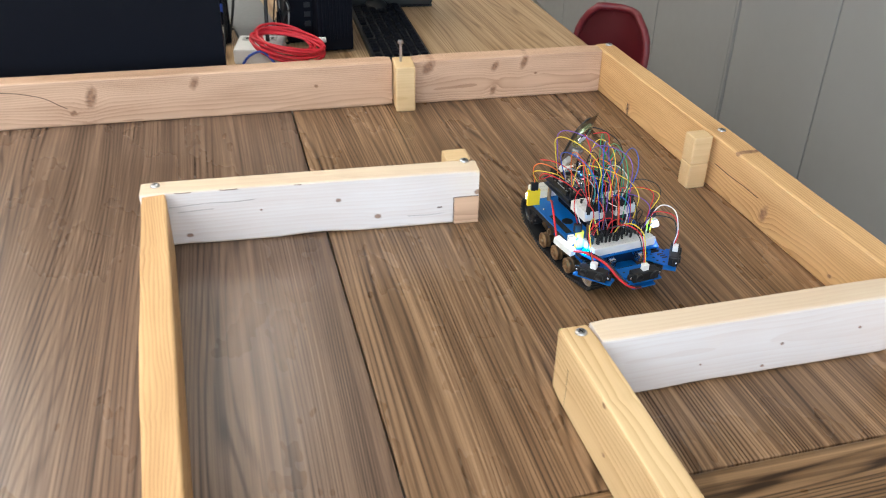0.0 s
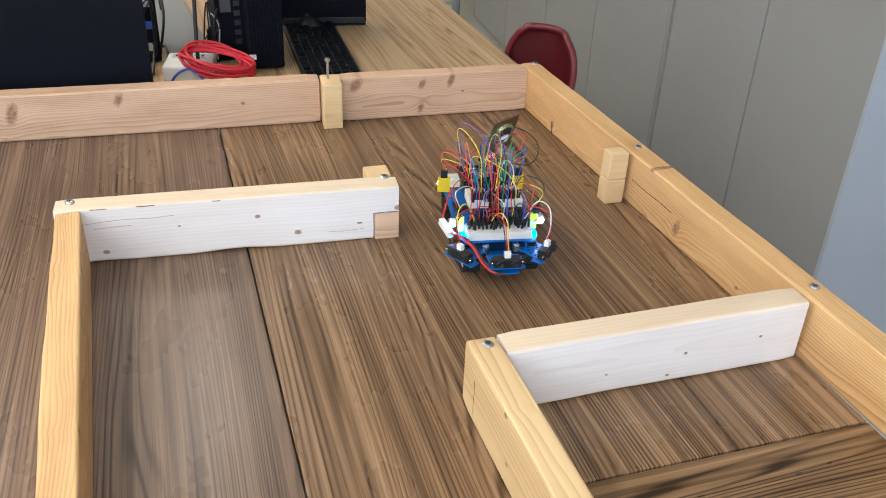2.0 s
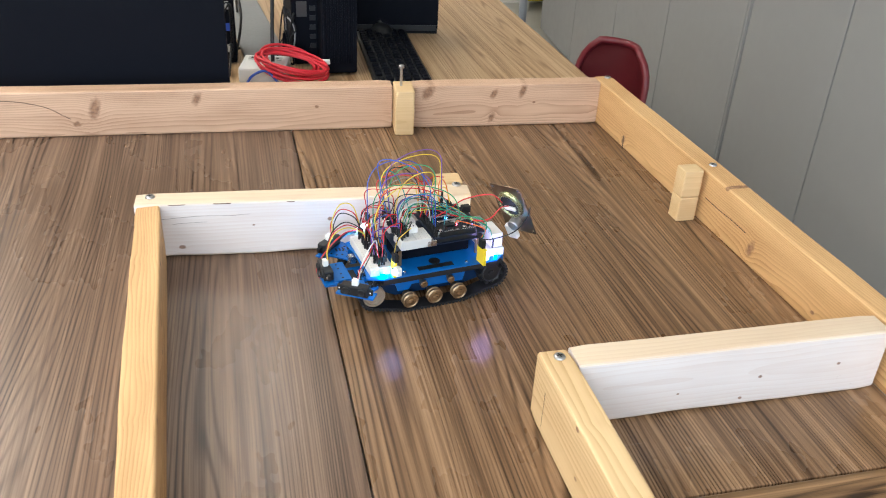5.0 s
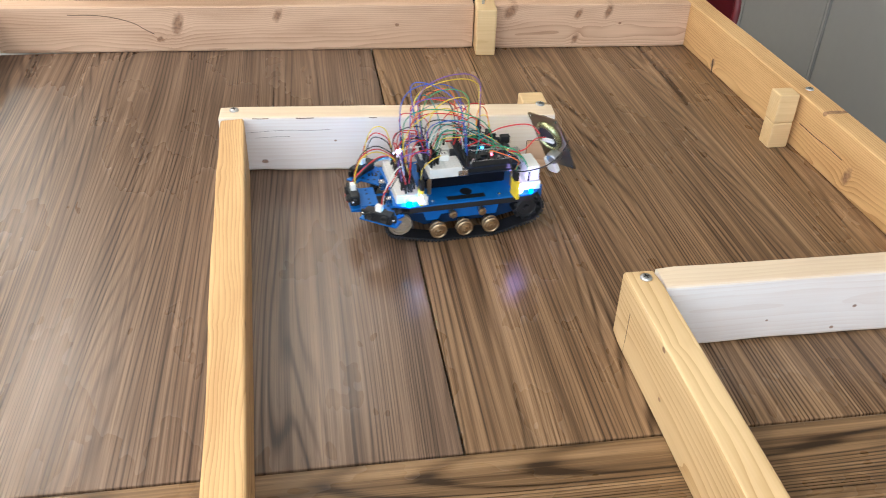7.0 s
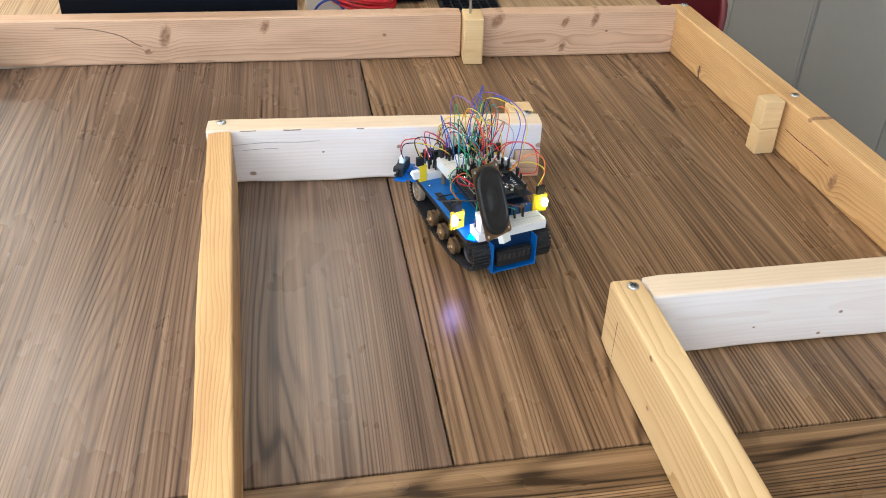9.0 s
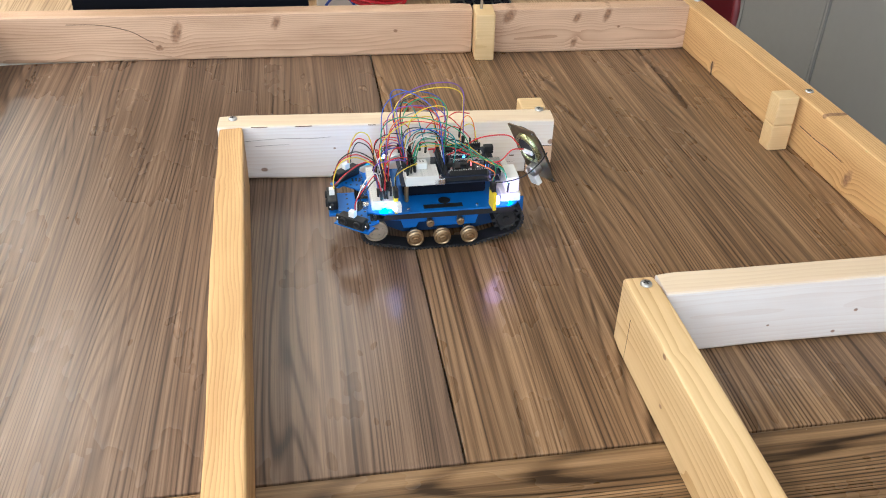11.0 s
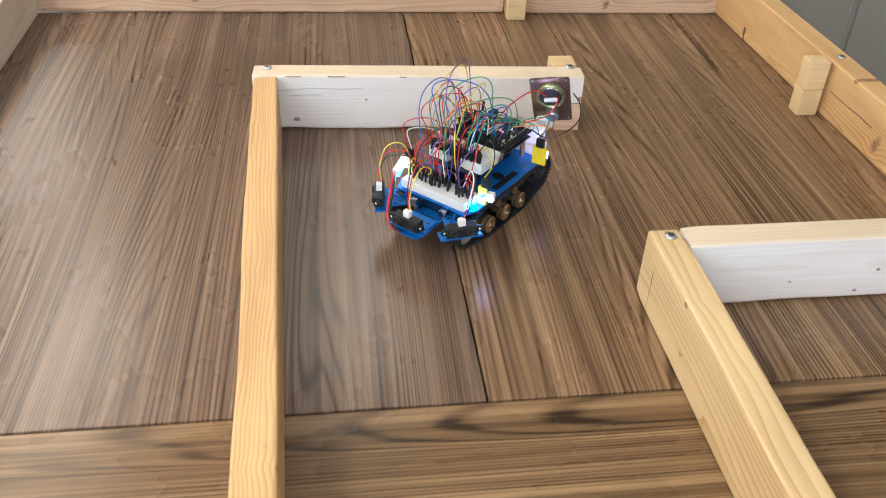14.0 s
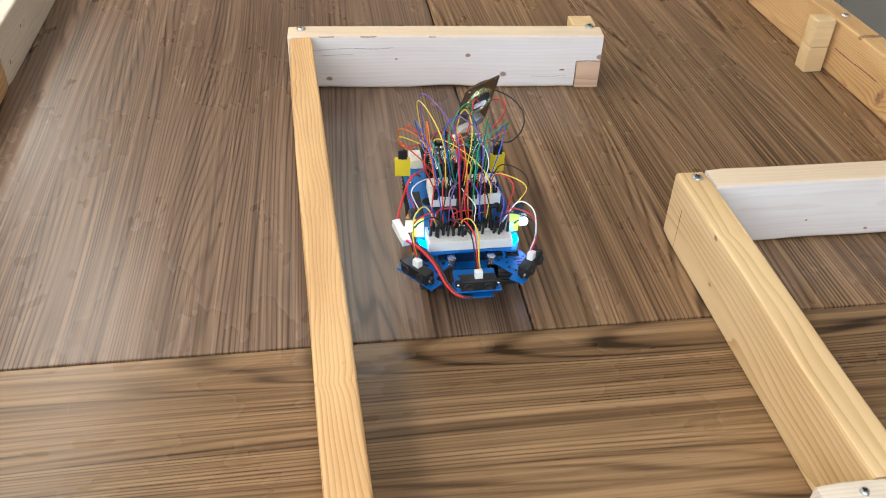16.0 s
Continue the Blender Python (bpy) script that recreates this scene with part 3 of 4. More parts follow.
    for name, lab, pts, r, mat in (
            ("power_cable", "thick black cable hanging down to the power box", [(0.155, 0.95, 0.36), (0.155, 0.87, 0.22), (0.15, 0.82, 0.1), (0.148, 0.80, 0.032)], 0.0048, BLACK),
            ("blue_cable", "thin blue cable by the power box", [(0.085, 0.715, 0.0), (0.105, 0.71, 0.03), (0.135, 0.715, 0.038), (0.16, 0.71, 0.012), (0.165, 0.71, 0.0)], 0.003, BLUECABLE),
            ("loose_cable", "thin black cable on the desk", [(0.05, 0.8, 0), (0.055, 0.86, 0.05), (0.045, 0.93, 0.02), (0.07, 1.0, 0.0)], 0.003, BLACK),
            ("loose_cable", "thin black cable on the desk", [(0.235, 0.98, 0.002), (0.225, 1.03, 0.12), (0.25, 1.1, 0.16), (0.255, 1.2, 0.003)], 0.0035, BLACK),
            ("loose_cable", "thin black cable on the desk", [(0.06, 0.9, 0.002), (0.075, 0.98, 0.08), (0.06, 1.1, 0.12), (0.05, 1.3, 0.003)], 0.0035, BLACK)):
        tagged(part(name, cable(pts, r), mat, None, m=pose(0, 0, DESK + 0.003), smooth=True), lab, "cable")
    # Black box added in place of a dark heap of cables.
    a = thing("clutter_box", "black box standing in for dark cable clutter", "computer accessory", pose(0.222, 0.90, DESK, 0, 0, 4))
    part("housing", box(-0.030, 0.038, -0.02, 0.24, 0, 0.30, 0.008), NAVY, a)
    part("label_plate", box(-0.018, 0.006, -0.0212, -0.0202, 0.115, 0.150), DARKSTEEL, a, "dull grey label")
    for k in range(5):
        part("port", box(0.012, 0.026, -0.0215, -0.0202, 0.04 + k * 0.022, 0.052 + k * 0.022), BLACK, a)
    # Another added black box, darkening the clutter beside the monitor.
    b = thing("computer_tower", "black box standing in for dark clutter behind the monitor", "computer", pose(0.036, 0.885, DESK, 0, 0, 4))
    part("case", box(-0.10, 0.030, 0, 0.10, 0.004, 0.36, 0.005), NAVY, b)
    part("foot", box(-0.09, 0.02, 0.01, 0.09, 0, 0.004), BLACK, b)
    for k in range(4):
        part("port", box(0.004, 0.018, -0.0015, -0.0002, 0.03 + k * 0.05, 0.048 + k * 0.05), BLUECABLE if k % 2 else LIGHTGREY, b)
    mess = random.Random(9)
    for k in range(9):
        x0, y0 = (mess.uniform(0.165, 0.19), 0.875) if k % 3 else (0.045, 0.90)
        pts = [(x0 + mess.uniform(-0.004, 0.004), y0 + mess.uniform(-0.02, 0.01), 0.004)]
        for q in range(4):
            pts.append((x0 + mess.uniform(-0.012, 0.018), y0 + mess.uniform(-0.02, 0.004), mess.uniform(0.01, 0.15)))
        pts.append((x0 + mess.uniform(-0.004, 0.004), y0 + mess.uniform(-0.02, 0.0), 0.004))
        tagged(part("loose_cable", cable(pts, mess.choice((0.0018, 0.0026)), 7), mess.choice((BLACK, BLACK, NAVY, LIGHTGREY) if k % 4 == 0 else (BLACK,)), None, m=pose(0, 0, DESK), smooth=True), "tangled thin cable beside the computer boxes", "cable")


def chair():
    c = thing("plastic_chair", "maroon moulded plastic school chair beside the desk", "chair", pose(0.935, 0.764, FLOOR, 0, 0, 117))
    bm = bmesh.new()
    W, Hh, nx, nz = 0.240, 0.35, 18, 16

    def back(u, v):
        """The shell at u across and v up, with rounded top corners."""
        half = W / 2 * (1 - 0.10 * v) * (1 - 0.42 * max(0.0, (v - 0.72) / 0.28) ** 3)
        return (u * half, 0.034 * u * u - 0.06 * v - 0.02 * max(0.0, v - 0.8), 0.46 + v * Hh)

    rows = [[bm.verts.new(back(i / nx * 2 - 1, j / nz)) for i in range(nx + 1)] for j in range(nz + 1)]
    for a, b in zip(rows, rows[1:]):
        for i in range(nx):
            bm.faces.new((a[i], a[i + 1], b[i + 1], b[i]))
    bmesh.ops.solidify(bm, geom=bm.faces[:], thickness=0.009)
    part("backrest", bm, MAROON, c, smooth=True)
    edge = [back(-1, k / 16) for k in range(17)] + [back(k / 8 - 1, 1) for k in range(1, 16)] + [back(1, 1 - k / 16) for k in range(17)]
    lip = bmesh.new()
    add_tube(lip, edge, 0.0085, 8)
    part("rolled_edge", lip, MAROON, c, "rolled maroon edge", smooth=True)
    part("seat", box(-0.2, 0.2, 0.0, 0.4, 0.435, 0.448, 0.006), MAROON, c)
    for sx in (-0.17, 0.17):
        for y0, y1 in ((0.03, -0.03), (0.36, 0.42)):
            part("leg", cable([(sx, y0, 0.434), (sx * 1.05, (y0 + y1) / 2, 0.22), (sx * 1.1, y1, 0.012)], 0.011, 4, 10), STEEL, c, "chromed steel leg", smooth=True)


def panels():
    """The wall of tall grey metal lockers with narrow seams."""
    w = thing("locker_row", "row of tall grey painted metal lockers", "lockers")
    seams = (3.6, 3.02, 2.47, 1.94, 1.345, 0.857, 0.412)
    for a, b in zip(seams[1:], seams):
        part("door", box(1.60, 1.62, a + 0.0025, b - 0.0025, FLOOR + 0.03, CEIL - 0.1, 0.002), GREYPAINT, w)
    for k in (0.0, 0.016):
        part("hinge_strip", box(1.596, 1.5995, 1.350 + k, 1.363 + k, FLOOR + 0.04, CEIL - 0.1, 0.001), GREYPAINT, w)
    part("carcass", box(1.621, 2.05, 0.416, 3.6, FLOOR + 0.03, CEIL - 0.1), DARKSTEEL, w)
    # Window light is put into this panel's paler, bluer colour.
    part("side_panel", box(1.60, 2.05, 0.402, 0.4155, FLOOR + 0.03, CEIL - 0.1, 0.002), BLUEGREY, w, "end panel tinted paler and bluer for window light")
    part("plinth", box(1.66, 2.0, 0.46, 3.6, FLOOR, FLOOR + 0.03), LIGHTGREY, w, "recessed plinth")


def far_corner():
    """What shows past the end of the lockers."""
    p = thing("table_leg", "blue-grey steel leg of a table beyond the desk", "table leg", pose(1.497, 3.62, FLOOR))
    part("tube", lathe([(0.022, 0.0), (0.022, 0.70)], 16), BLUEGREY, p, smooth=True)
    part("foot", lathe([(0.027, 0.0), (0.027, 0.012), (0.023, 0.02)], 16), BLACK, p)
    c = thing("storage_crate", "yellow-green plastic crate on short feet", "crate", pose(1.80, 4.12, FLOOR))
    part("tub", box(-0.2, 0.2, -0.09, 0.11, 0.065, 0.32, 0.012), CRATE, c)
    part("rim", box(-0.21, 0.21, -0.10, 0.12, 0.3205, 0.34, 0.006), CRATE, c)
    for sx in (-0.16, 0.16):
        for sy in (-0.06, 0.08):
            part("foot", lathe([(0.016, 0.0), (0.016, 0.0645)], 12, pose(sx, sy, 0)), LIGHTGREY, c)


# ---- the tracked robot ----
BLUE = plain("blue_anodised_aluminium", (0.005, 0.135, 0.47), 0.42, 0.25, 0.12, 60)
DEEPBLUE = plain("dark_blue_bracket", (0.005, 0.03, 0.09), 0.4, 0.3, 0.15, 60)
PCB = plain("dark_circuit_board", (0.008, 0.016, 0.036), 0.35, 0.0, 0.3, 120)
RUBBER = plain("track_rubber", (0.009, 0.009, 0.010), 0.55, 0.0, 0.2, 120, 0.2)
BRONZE = plain("bronze_metal", (0.36, 0.24, 0.13), 0.38, 0.9, 0.15, 200)
RIM = plain("tan_rim_plastic", (0.36, 0.29, 0.21), 0.4, 0.4, 0.1, 200)
BREAD = plain("breadboard_plastic", (0.64, 0.63, 0.60), 0.45, vary=0.04, scale=80)
YELLOW = plain("yellow_board", (0.75, 0.56, 0.02), 0.4, vary=0.08)
SHIELD = plain("zinc_olive_plate", (0.22, 0.16, 0.10), 0.32, 0.9, 0.2, 60)
BASKET = plain("yellow_zinc_plating", (0.34, 0.36, 0.20), 0.28, 0.9, 0.2, 60)
GREYTIN = plain("dull_magnet_metal", (0.36, 0.36, 0.36), 0.4, 0.9, 0.1, 60)
CONE = plain("speaker_cone", (0.010, 0.010, 0.011), 0.6)
TIN = plain("bright_tin", (0.62, 0.62, 0.63), 0.25, 1.0, 0.1, 100)
LED_FRONT = glow("led_cool_white", (0.44, 0.52, 1.0), 75.0)
# Added emitter that tints the deck and breadboards blue.
GLOW_BLUE = glow("added_blue_glow", (0.0, 0.42, 1.0), 330.0)
LED_DOT = glow("led_small_blue", (0.02, 0.25, 1.0), 9.0)
LED_PINK = glow("led_pink_white", (0.50, 0.40, 1.0), 120.0)
LED_YELLOW = glow("led_yellow_white", (0.95, 0.80, 0.30), 45.0)
LED_RED = glow("led_red", (1.0, 0.05, 0.08), 10.0)
WIRES = {k: plain("wire_" + k, c, 0.42, vary=0.06) for k, c in dict(
    red=(0.55, 0.02, 0.025), black=(0.012, 0.012, 0.013), yellow=(0.72, 0.55, 0.05), blue=(0.03, 0.09, 0.45), green=(0.02, 0.27, 0.12),
    teal=(0.02, 0.25, 0.25), purple=(0.16, 0.08, 0.36), orange=(0.72, 0.16, 0.03), white=(0.7, 0.7, 0.66), grey=(0.3, 0.3, 0.33), brown=(0.17, 0.06, 0.03)).items()}

WHEELS = [(0.0879, 0.0322, 0.0155), (0.0359, 0.0160, 0.0113), (0.0, 0.0160, 0.0113), (-0.0363, 0.0160, 0.0113), (-0.085, 0.0365, 0.0185)]
ROLL = []  # wheels that turn: object, radius, side


def hull_loop(band):
    """The loop of a track round its wheels, in x and z."""
    pts = []
    for cx, cz, r in WHEELS:
        for k in range(28):
            a = 2 * math.pi * k / 28
            pts.append((cx + (r + band) * math.cos(a), cz + (r + band) * math.sin(a)))
    pts = sorted(set(pts))

    def half(seq):
        out = []
        for p in seq:
            while len(out) > 1 and (out[-1][0] - out[-2][0]) * (p[1] - out[-2][1]) - (out[-1][1] - out[-2][1]) * (p[0] - out[-2][0]) <= 0:
                out.pop()
            out.append(p)
        return out[:-1]
    return half(pts) + half(pts[::-1])


def even_steps(loop, step):
    """Places and headings at even steps along a closed loop."""
    out, carry = [], 0.0
    for (x0, z0), (x1, z1) in zip(loop, loop[1:] + loop[:1]):
        d = math.hypot(x1 - x0, z1 - z0)
        while carry < d:
            f = carry / d
            out.append((x0 + f * (x1 - x0), z0 + f * (z1 - z0), math.atan2(z1 - z0, x1 - x0)))
            carry += step
        carry -= d
    return out


def add_prism(bm, outline, y0, y1):
    """An outline in x and z, filled from y0 to y1."""
    a = [bm.verts.new((x, y0, z)) for x, z in outline]
    b = [bm.verts.new((x, y1, z)) for x, z in outline]
    bm.faces.new(a)
    bm.faces.new(b[::-1])
    n = len(a)
    for i in range(n):
        bm.faces.new((a[i], a[(i + 1) % n], b[(i + 1) % n], b[i]))


def slab(outline, z0, z1):
    """An outline in x and y, filled from z0 to z1."""
    bm = bmesh.new()
    a = [bm.verts.new((x, y, z0)) for x, y in outline]
    b = [bm.verts.new((x, y, z1)) for x, y in outline]
    bm.faces.new(a)
    bm.faces.new(b[::-1])
    n = len(a)
    for i in range(n):
        bm.faces.new((a[i], a[(i + 1) % n], b[(i + 1) % n], b[i]))
    return bm


def wheel_mesh(r, kind):
    """A wheel about its own y, its outer face towards +y."""
    m = pose(0, 0, 0, -90)
    bm = bmesh.new()
    if kind == "front":
        add_lathe(bm, [(r * 0.4, -0.018), (r * 0.4, -0.008), (r, -0.0075), (r, -0.001), (r * 0.93, 0.0), (r * 0.8, 0.0), (r * 0.76, -0.002), (r * 0.3, -0.002), (r * 0.28, 0.0015), (0.0008, 0.0015)], 24, m)
        for k in range(5):
            a = 2 * math.pi * k / 5
            add_lathe(bm, [(r * 0.14, -0.002), (r * 0.14, -0.0006), (r * 0.05, -0.0005)], 8, pose(r * 0.54 * math.cos(a), 0, r * 0.54 * math.sin(a)) @ m)
    elif kind == "sprocket":
        add_lathe(bm, [(r * 0.8, -0.02), (r * 0.8, -0.002), (r * 0.72, -0.001), (r * 0.6, -0.004), (r * 0.25, -0.004), (r * 0.22, 0.0), (0.0008, 0.0)], 22, m)
        teeth = []
        for k in range(44):
            a = 2 * math.pi * k / 44
            q = r * (1.02 if k % 4 in (1, 2) else 0.8)
            teeth.append((q * math.cos(a), q * math.sin(a)))
        add_prism(bm, teeth, -0.019, -0.003)
    else:
        add_lathe(bm, [(r * 0.5, -0.02), (r * 0.5, -0.0095), (r * 0.9, -0.009), (r, -0.008), (r, -0.006), (r * 0.8, -0.005), (r * 0.8, -0.003), (r, -0.002), (r, 0.0), (r * 0.82, 0.0012), (r * 0.7, 0.0004), (r * 0.5, 0.0008), (r * 0.44, 0.003), (r * 0.25, 0.0034), (r * 0.22, 0.0045), (0.0008, 0.0045)], 24, m)
        add_box(bm, -r * 0.15, r * 0.15, 0.0042, 0.0052, -r * 0.15, r * 0.15)
    return bm


def sensor(rob, x, y, z, turn):
    """A black infrared distance sensor with two lenses on a blue bracket and its white plug."""
    ob = part("distance_sensor", box(-0.0065, 0.0065, -0.019, 0.019, -0.007, 0.007, 0.0018), BLACK, rob, "black infrared distance sensor", pose(x, y, z, 0, 0, turn))
    for sy, r in ((-0.0105, 0.0055), (0.0105, 0.0055)):
        part("lens", lathe([(r, 0), (r, 0.002), (r * 0.8, 0.003), (r * 0.75, 0.0022), (0.0005, 0.0028)], 14, pose(0.006, sy, 0, 0, 90, 0)), CONE, ob, smooth=True)
    for sy in (-0.0215, 0.0215):
        part("ear", box(-0.001, 0.003, sy - 0.003, sy + 0.003, -0.004, 0.004, 0.001), BLACK, ob)
        part("screw", lathe([(0.0019, 0), (0.0019, 0.0012), (0.001, 0.0018)], 8, pose(0.003, sy, 0, 0, 90, 0)), TIN, ob)
    part("bracket", box(-0.012, 0.005, -0.026, 0.026, -0.010, -0.0078, 0.0008), BLUE, ob, "blue metal bracket")
    part("plug", box(-0.0035, 0.0035, -0.0042, 0.0042, 0.007, 0.0155, 0.0006), WHITEPLAST, ob, "white cable plug")


def light_module(rob, x, y, led, rear):
    """A small upright yellow board with an LED block and its black plug."""
    s = 1 if y > 0 else -1
    ob = part("light_module", box(-0.0022, 0.0022, -0.0095, 0.0095 if rear else 0.0015, -0.0145, 0.0105, 0.0006, 2, pose(0, 0, 0, 0, 0, 0) if s > 0 else Matrix.Diagonal((1, -1, 1, 1))), YELLOW, rob, "small yellow light module", pose(x, y, 0.0765, 0, 0, 6 * s))
    f = -1 if rear else 1
    part("arrow_mark", box(0.0022 * f - 0.0003, 0.0022 * f + 0.0003, -0.0055, 0.0015, -0.0012, 0.0012, 0, 1, pose(0, 0, 0, 35, 0, 0)), DARKSTEEL, ob)
    if rear:
        part("led", box(-0.0065, -0.0025, s * 0.006 - 0.0035, s * 0.006 + 0.0035, -0.006, 0.004, 0.0015), led, ob, "lit LED block")
    else:
        # Holder is white rather than yellow, to carry the LED's glare.
        part("led_holder", box(-0.0045, 0.0028, s * 0.0068 - 0.0045, s * 0.0068 + 0.0045, -0.0075, 0.0045, 0.0012), WHITEPLAST, ob, "LED holder coloured white for the LED's glare")
        dome = bmesh.new()
        bmesh.ops.create_uvsphere(dome, u_segments=14, v_segments=8, radius=0.0042)
        part("led", dome, led, ob, "lit LED dome", pose(0.0034, s * 0.0075, -0.0012), smooth=True)
    part("pin_header", box(-0.002, 0.0035, -0.0052, 0.0052, 0.0106, 0.0225, 0.0005), BLACK, ob, "black plug")


def speaker(rob):
    a, b, c = Vector((-0.087, 0.021, 0.163)), Vector((-0.110, 0.066, 0.1705)), Vector((-0.146, 0.057, 0.093))
    u, v = (b - a).normalized(), (b - c).normalized()
    n = u.cross(v).normalized()
    v = n.cross(u)
    o = (a + c) / 2
    m = Matrix(((u.x, n.x, v.x, o.x), (u.y, n.y, v.y, o.y), (u.z, n.z, v.z, o.z), (0, 0, 0, 1)))
    w, h = 0.051, 0.087
    bm = rounded_plate(w, h, 0.003, 0.0012, 3)
    bmesh.ops.translate(bm, verts=bm.verts, vec=(0, 0, -h / 2))
    ob = part("speaker", bm, SHIELD, rob, "small oblong loudspeaker on a zinc plate", m)
    sc = pose(0, 0, 0.010) @ Matrix.Diagonal((1.0, 1.0, 1.2, 1))
    part("basket_rim", lathe([(0.0195, 0), (0.0190, 0.0035), (0.0172, 0.0055), (0.0150, 0.0055), (0.0148, 0.002)], 28, sc @ pose(0, 0.0012, 0, -90), False), BASKET, ob, "zinc basket rim", smooth=True)
    part("basket_opening", lathe([(0.0150, 0.0), (0.0150, 0.0028), (0.0005, 0.0032)], 24, sc @ pose(0, 0.0012, 0, -90)), CONE, ob)
    part("magnet", lathe([(0.0088, 0), (0.0088, 0.011), (0.0078, 0.0125), (0.0005, 0.0125)], 24, pose(0, 0.0015, -0.022, -90)), GREYTIN, ob, smooth=False)
    part("terminal", box(-0.009, 0.009, 0.0045, 0.0075, 0.003, 0.009, 0.0006), WHITEPLAST, ob, "white terminal strip")
    for name, lab, mat, ks in (("cone_rim", "black rubber surround", RUBBER, ((1.0, 0.0), (1.0, 0.003), (0.92, 0.0048), (0.84, 0.003), (0.82, 0.0))),
                               ("cone", "dark paper cone", CONE, ((0.83, 0.0024), (0.5, 0.0008), (0.34, 0.001), (0.3, 0.003), (0.02, 0.0042)))):
        bm = bmesh.new()
        rings = []
        for k, depth in ks:
            ring = []
            for q in range(32):
                t = 2 * math.pi * q / 32
                cx, cz = math.cos(t), math.sin(t)
                ring.append(bm.verts.new((0.0235 * k * cx, -depth, (0.0225 * cz + math.copysign(0.0185, cz) * min(1, abs(cz) * 4)) * k)))
            rings.append(ring)
        for r0, r1 in zip(rings, rings[1:]):
            for q in range(32):
                bm.faces.new((r0[q], r0[(q + 1) % 32], r1[(q + 1) % 32], r1[q]))
        bm.faces.new(rings[-1])
        part(name, bm, mat, ob, lab, smooth=True)
    for sx in (-1, 1):
        for sz in (-1, 1):
            part("hole", lathe([(0.002, -0.0003), (0.002, 0.0016)], 10, pose(sx * (w / 2 - 0.0045), 0, sz * (h / 2 - 0.0045), -90)), TIN, ob)
    part("bracket", box(-0.022, -0.006, 0.001, 0.009, -h / 2 - 0.012, -h / 2 + 0.012, 0.002), WHITEPLAST, ob, "white plastic bracket")


def robot():
    rob = thing("tracked_robot", "small blue tracked robot covered in coloured jumper wires", "robot")
    # body
    bm = bmesh.new()
    add_prism(bm, [(0.082, 0.058), (-0.098, 0.058), (-0.098, 0.024), (-0.05, 0.014), (0.05, 0.014), (0.082, 0.03)], -0.0285, 0.0285)
    part("hull", bm, DEEPBLUE, rob, "dark blue metal hull")
    for s in (-1, 1):
        bm = bmesh.new()
        y = s * 0.0375
        add_prism(bm, [(0.098, 0.0575), (-0.066, 0.0575), (-0.066, 0.044), (-0.05, 0.040), (-0.046, 0.026), (0.012, 0.026), (0.016, 0.034), (0.03, 0.034), (0.034, 0.026), (0.05, 0.026), (0.054, 0.038), (0.098, 0.042)], y - 0.001, y + 0.001)
        part("side_plate", bm, BLUE, rob)
        track_loop, inner = hull_loop(0.0035), hull_loop(0.0005)
        bm = bmesh.new()
        ya, yb = s * 0.031, s * 0.0535
        o = [[bm.verts.new((x, yy, z)) for x, z in even] for even in ([(p[0], p[1]) for p in even_steps(track_loop, 0.0052)],) for yy in (ya, yb)]
        cx, cz = 0.0, 0.03
        i_ = []
        for ring in o:
            inn = []
            for k, vtx in enumerate(ring):
                p, q = ring[k - 1].co, ring[(k + 1) % len(ring)].co
                t = Vector((q.x - p.x, 0, q.z - p.z)).normalized()
                inn.append(bm.verts.new(vtx.co + Vector((-t.z, 0, t.x)) * 0.0026))
            i_.append(inn)
        n = len(o[0])
        for k in range(n):
            j = (k + 1) % n
            bm.faces.new((o[0][k], o[0][j], o[1][j], o[1][k]))
            bm.faces.new((i_[0][k], i_[0][j], i_[1][j], i_[1][k]))
            for e in (0, 1):
                bm.faces.new((o[e][k], o[e][j], i_[e][j], i_[e][k]))
        tr = part("track", bm, RUBBER, rob, "black rubber track")
        link = mesh_of("tread_link", box(-0.0016, 0.0016, -0.0126, 0.0126, -0.0018, 0.0018, 0.0005, 1), RUBBER)
        for x, z, a in even_steps(track_loop, 0.0052):
            ob = new("tread_link", link)
            ob.parent = tr
            ob.matrix_basis = pose(x, (ya + yb) / 2, max(z, 0.0019), 0, -math.degrees(a), 0)
        for i, (wx, wz, r) in enumerate(WHEELS):
            kind = "front" if i == 0 else "sprocket" if i == 4 else "road"
            mat = RIM if i == 0 else RUBBER if i == 4 else BRONZE
            name = ("front_wheel", "road_wheel", "road_wheel", "road_wheel", "drive_sprocket")[i]
            bm = wheel_mesh(r, kind)
            if s < 0:
                bmesh.ops.transform(bm, matrix=Matrix.Diagonal((1, -1, 1, 1)), verts=bm.verts)
            w = part(name, bm, mat, rob, m=pose(wx, s * 0.0525, wz))
            ROLL.append((w, r, s, wx, s * 0.0525, wz))
        for rx in (0.016, -0.024):
            bm = lathe([(0.0035, 0), (0.0035, 0.006), (0.0052, 0.0065), (0.0052, 0.0115), (0.003, 0.012), (0.0028, 0.014), (0.0005, 0.014)], 14, pose(rx, s * 0.0385, 0.037, -90 * s))
            part("return_roller", bm, BRONZE, rob, smooth=False)
    # deck
    deck = slab([(0.098, 0.05), (0.078, 0.0575), (-0.088, 0.0575), (-0.098, 0.05), (-0.098, -0.05), (-0.088, -0.0575), (0.078, -0.0575), (0.098, -0.05), (0.094, -0.026), (0.094, 0.026)], 0.0595, 0.0618)
    dk = part("deck", deck, BLUE, rob, "blue anodised deck plate")
